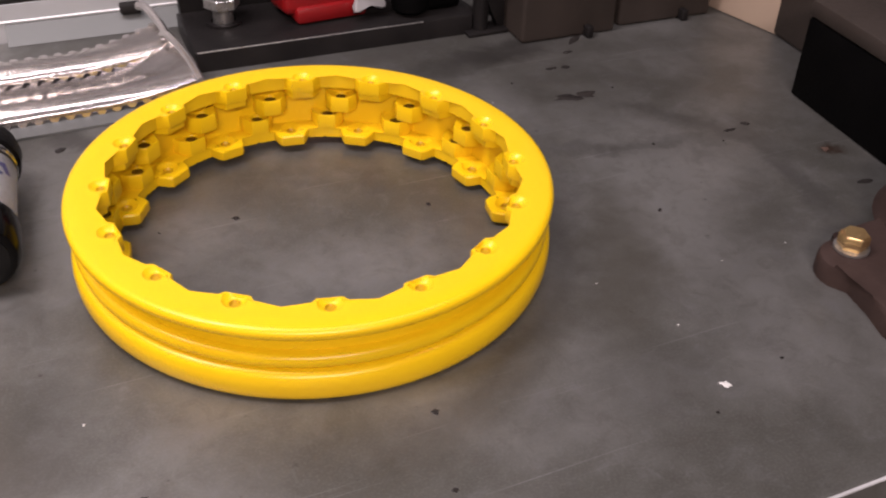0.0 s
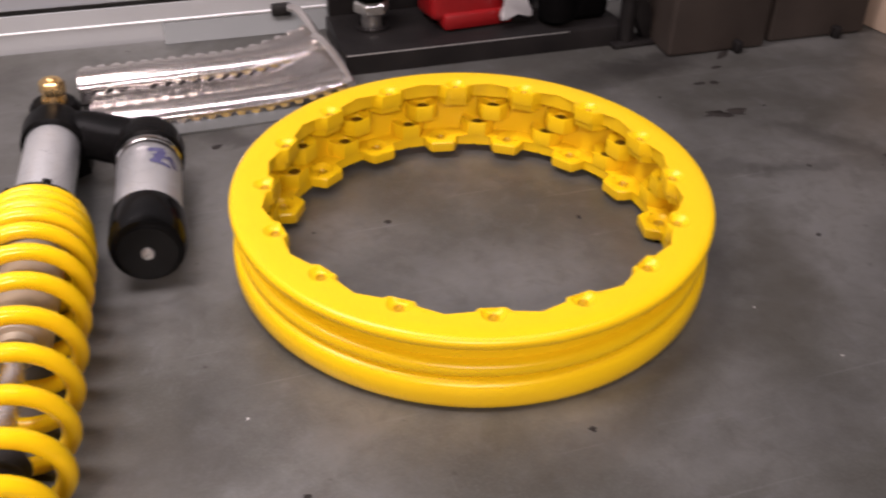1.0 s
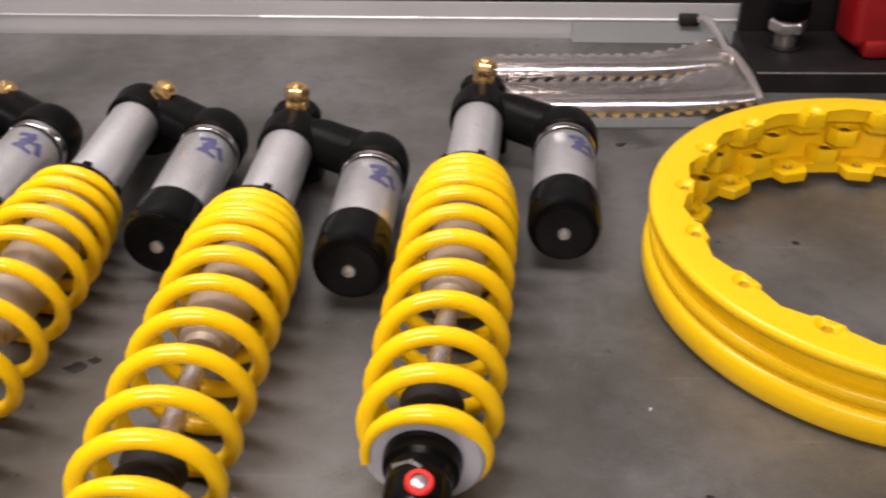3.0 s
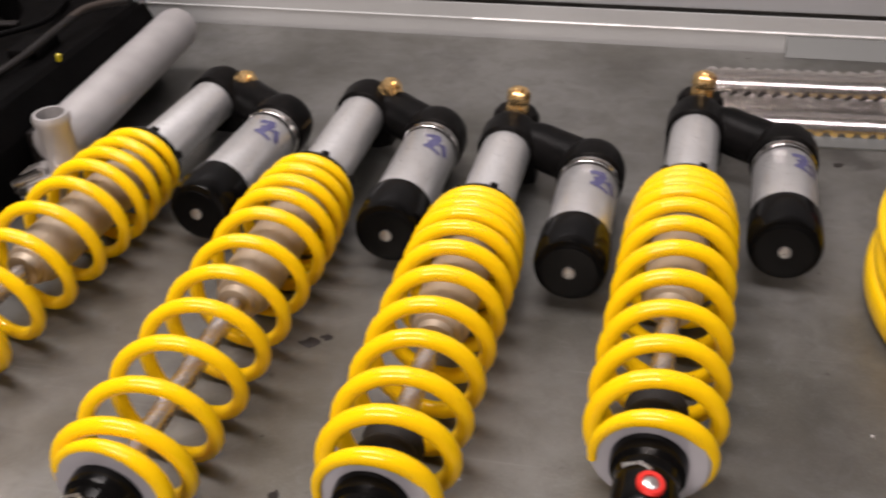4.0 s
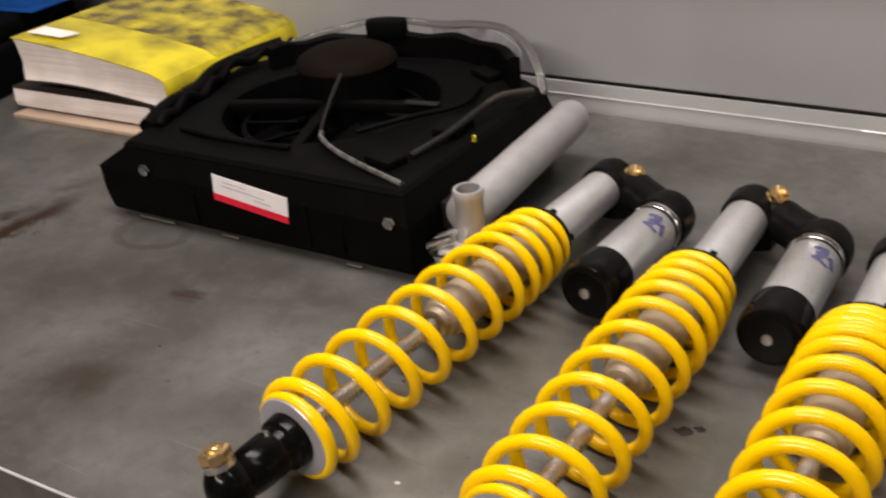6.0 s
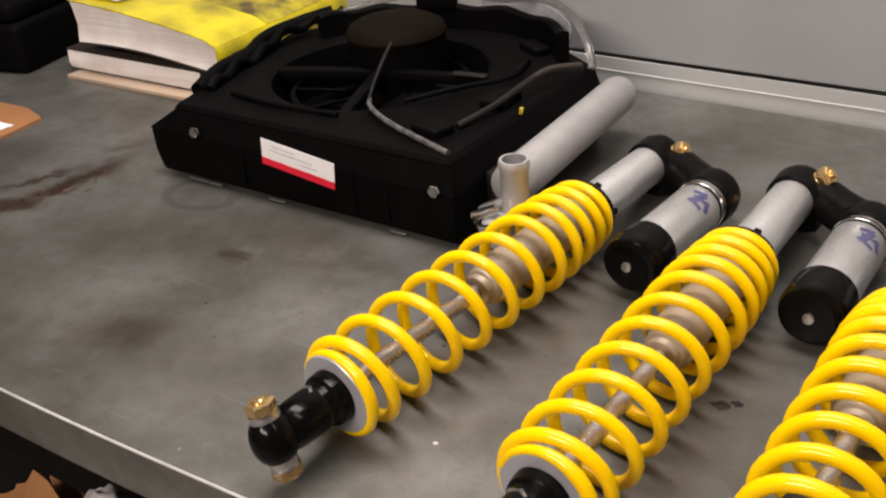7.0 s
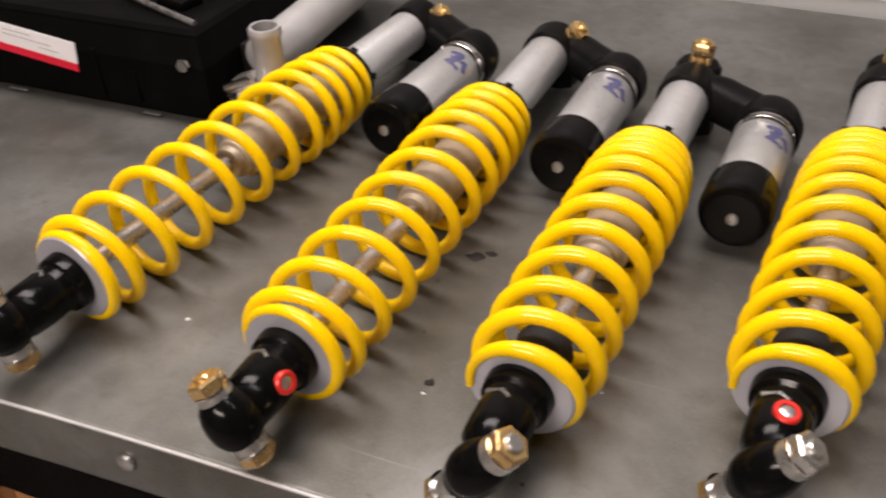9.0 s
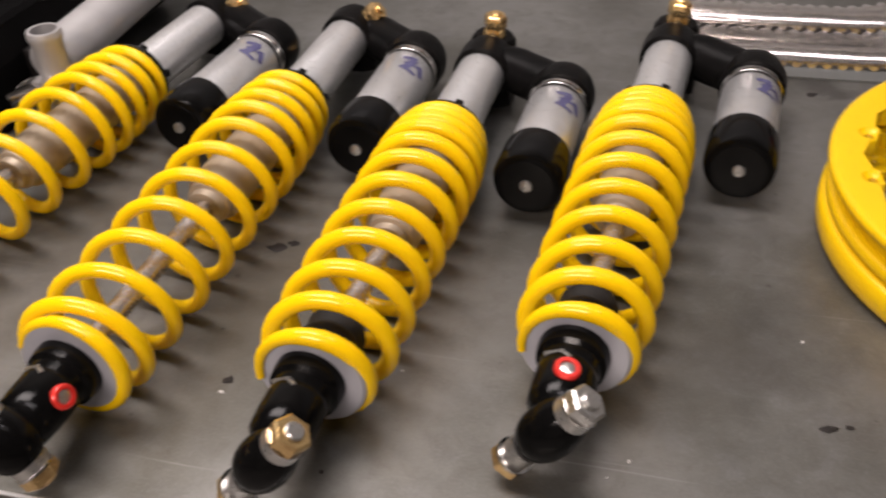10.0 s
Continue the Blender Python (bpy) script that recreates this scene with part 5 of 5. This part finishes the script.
brown_box(0.341, 0.300, 0.105, 0.115, 0.17, -1.5, "dark oily brown steel box standing on the bench")
brown_box(0.458, 0.304, 0.110, 0.115, 0.17, -2, "dark oily brown steel box beside another one")
brown_box(0.605, 0.152, 0.13, 0.060, 0.12, -4, "low dark brown steel box beside a tan carton")
tb = thing("tan_carton", "tan cardboard carton standing at the end of the bench", "carton", at(0.58, 0.235, 0, 0, 0, 12))
part("carton_body", block(0.10, 0.13, 0.16, at(0, 0, 0.08), 0.003), TAN, tb)
part("carton_flap", block(0.10, 0.065, 0.003, at(0, -0.032, 0.1615), 0.001), TAN, tb)

tool = thing("tool_case", "black steel tool case with a worn brown lid", "tool case", at(0.517, -0.060, 0, 0, 0, -6))
part("shell", block(0.15, 0.255, 0.074, at(0.015, -0.01, 0.037), 0.003), PLASTIC, tool)
part("lid", block(0.152, 0.257, 0.016, at(0.015, -0.01, 0.0825), 0.004), DARKBROWN, tool, "worn brown lid")
part("catch", block(0.020, 0.006, 0.022, at(-0.015, 0.121, 0.060), 0.002), DARKBROWN, tool)

# ---- vise foot at the right end ----
vise = thing("vise_base", "rusty brown vise base bolted to the bench", "vise", at(0.324, -0.172, 0))


def foot_outline():
    pts = [(0.022 * math.cos(radians(a)), 0.022 * math.sin(radians(a))) for a in range(75, 196, 15)]
    return pts + [(-0.015, -0.017), (-0.019, -0.040), (-0.025, -0.060), (-0.022, -0.092), (0.02, -0.112), (0.19, -0.112), (0.19, 0.03), (0.08, 0.034)]


part("flange", slab(foot_outline(), 0.0, 0.016, 0.004), RUST, vise)
part("casting", lathe([(0.078, 0.012), (0.073, 0.022), (0.069, 0.040), (0.062, 0.046), (0.050, 0.050)], 40, at(0.118, -0.008, 0)), RUST, vise, "rusty round casting")
part("washer", lathe([(0.007, 0.016), (0.0120, 0.0165), (0.0120, 0.0185), (0.007, 0.019)], 24, at(0.004, 0.006, 0), True), ZINC, vise)
part("bolt", hexbar(0.0180, 0.011, at(0.004, 0.006, 0.0185, 0, 0, 12)), BRASS, vise, "yellow zinc hex bolt head")

# ---- under the bench ----
def carton(x, y, z, w, d, h, turn, label):
    t = thing("carton", label, "carton", at(x, y, z, 0, 0, turn), "cartons under the bench")
    part("carton_body", block(w, d, h, at(0, 0, h / 2), 0.003), CARD, t)
    for s in (-1, 1):
        part("carton_flap", block(w, d / 2 - 0.003, 0.003, at(0, s * d / 4, h + 0.0015, s * 1.2), 0.001), CARD, t)
    part("tape", block(w * 0.98, 0.05, 0.0006, at(0, 0, h + 0.0062), 0), TAN, t)
    return t


first = carton(-1.070, -0.060, -0.61, 0.265, 0.34, 0.352, 3, "brown cardboard carton on the shelf under the bench")
carton(-0.763, -0.1166, -0.61, 0.30, 0.20, 0.387, 13.8, "brown cardboard carton beside another under the bench")
part("strap", block(0.15, 0.004, 0.013, at(0.098, -0.176, 0.318, 0, -46, 0), 0.001), PLASTIC, first, "black webbing strap")


def crumpled(name, label, category, m, sx, sy, sz, mat, seed):
    bm = bmesh.new()
    bmesh.ops.create_icosphere(bm, subdivisions=4, radius=1)
    for v in bm.verts:
        p = v.co.copy()
        q = noise.fractal(p * 1.6 + Vector((seed, 0, 0)), 0.9, 2.2, 4)
        ridge = abs(noise.noise(p * 3.1 + Vector((0, seed, 0))))
        v.co = p * (1 + 0.25 * q - 0.22 * ridge)
        v.co.z = max(v.co.z, -0.75)
    bmesh.ops.scale(bm, vec=(sx, sy, sz), verts=bm.verts)
    bm.transform(at(0, 0, 0.75 * sz))
    ob = part(name, bm, mat, None, "", 70)
    ob.matrix_basis = m
    return tagged(ob, label, category)


crumpled("plastic_bag", "crumpled grey plastic bag lying on a carton", "bag", at(-0.948, -0.318, -0.178), 0.034, 0.025, 0.046, BAG, 3.0)
crumpled("rag", "crumpled pale cotton rag under the bench", "rag", at(-0.955, -0.335, -0.61), 0.058, 0.040, 0.255, CLOTH, 8.0)

crumpled("paper_sack", "crumpled brown paper sack on the shelf under the bench", "sack", at(-1.170, -0.275, -0.61), 0.135, 0.038, 0.215, CARD, 15.0)
for px, sx, sz, seed in ((-1.122, 0.014, 0.196, 21.0), (-1.082, 0.012, 0.190, 27.0)):
    crumpled("wrapping_paper", "torn cream wrapping paper under the bench", "paper", at(px, -0.334, -0.61), sx, 0.012, sz, CLOTH, seed)

# ---- dirt on the bench ----
def flake(bm, x, y, size, rng, long=1.0, turn=0.0):
    n = 11
    c, s = math.cos(turn), math.sin(turn)
    low, high = [], []
    for i in range(n):
        a = 2 * math.pi * i / n
        r = size * (0.55 + 0.6 * rng.random())
        u, v = r * long * math.cos(a), r * math.sin(a)
        px, py = x + c * u - s * v, y + s * u + c * v
        low.append(bm.verts.new((px, py, 0.0002)))
        high.append(bm.verts.new((x + (px - x) * 0.8, y + (py - y) * 0.8, 0.0007)))
    for i in range(n):
        bm.faces.new((low[i], low[(i + 1) % n], high[(i + 1) % n], high[i]))
    bm.faces.new(high)


def dirt(name, label, mat, spots, seed, spray=()):
    rng = random.Random(seed)
    bm = bmesh.new()
    for x, y, size, long, turn in spots:
        flake(bm, x, y, size, rng, long, turn)
    for cx, cy, r, count, size in spray:
        for i in range(count):
            flake(bm, cx + rng.gauss(0, r), cy + rng.gauss(0, r), size * (0.4 + rng.random()), rng, 1 + rng.random(), rng.random() * 3)
    return tagged(part(name, bm, mat), label, "dirt", kind="stuff")


dirt("grease_spots", "small dark grease spots on the bench top", GREASE,
     [(-0.046, 0.045, 0.0022, 1.3, 0), (0.091, 0.012, 0.0022, 1.2, 0), (0.012, -0.187, 0.0026, 1, 0), (-0.152, 0.19, 0.004, 1.2, 0.4),
      (-0.514, -0.094, 0.006, 1.6, 0.3), (-0.505, -0.088, 0.004, 1.2, 0), (-0.493, -0.222, 0.0038, 1, 0), (0.274, 0.127, 0.0068, 2.0, -0.1), (0.292, 0.128, 0.0070, 1.8, -0.2),
      (0.282, 0.121, 0.003, 1.9, 0), (0.290, 0.185, 0.003, 2.4, 0), (0.345, 0.238, 0.0040, 4.0, 0.75), (0.322, 0.212, 0.003, 2.2, 0.3), (0.303, 0.183, 0.004, 1.2, 0),
      (0.374, 0.025, 0.0022, 3.4, 0.1), (0.394, 0.030, 0.003, 1.4, -0.4), (0.424, -0.082, 0.0035, 2.0, -0.1), (-0.160, -0.192, 0.0030, 2.0, 0.1), (-0.150, -0.189, 0.0022, 1.4, 0), (0.0, -0.243, 0.002, 1.2, 0), (-0.375, 0.10, 0.004, 1.5, 1), (-0.49, 0.17, 0.004, 1.2, 2)],
     5, [(-0.2, -0.1, 0.3, 24, 0.0012), (-0.9, -0.12, 0.25, 22, 0.0013), (0.15, -0.15, 0.2, 16, 0.0012)])
dirt("pale_shavings", "small pale scrapes and shavings on the bench", PALE,
     [(0.180, -0.231, 0.0030, 1.5, -0.8), (-0.667, -0.224, 0.0015, 1.8, 0.2), (-0.80, -0.255, 0.0015, 1.6, 0.2)], 9,
     [(-0.5, -0.2, 0.25, 14, 0.0009), (0.2, -0.2, 0.15, 4, 0.0006)])
dirt("rust_flakes", "small brown rust flakes on the bench", RUSTSTAIN,
     [(-1.262, -0.075, 0.004, 2.2, 1.3), (-1.252, -0.035, 0.003, 2.0, 1.5), (0.430, -0.030, 0.0035, 1.2, 0.3)], 12,
     [(-1.255, -0.06, 0.016, 14, 0.0016)])
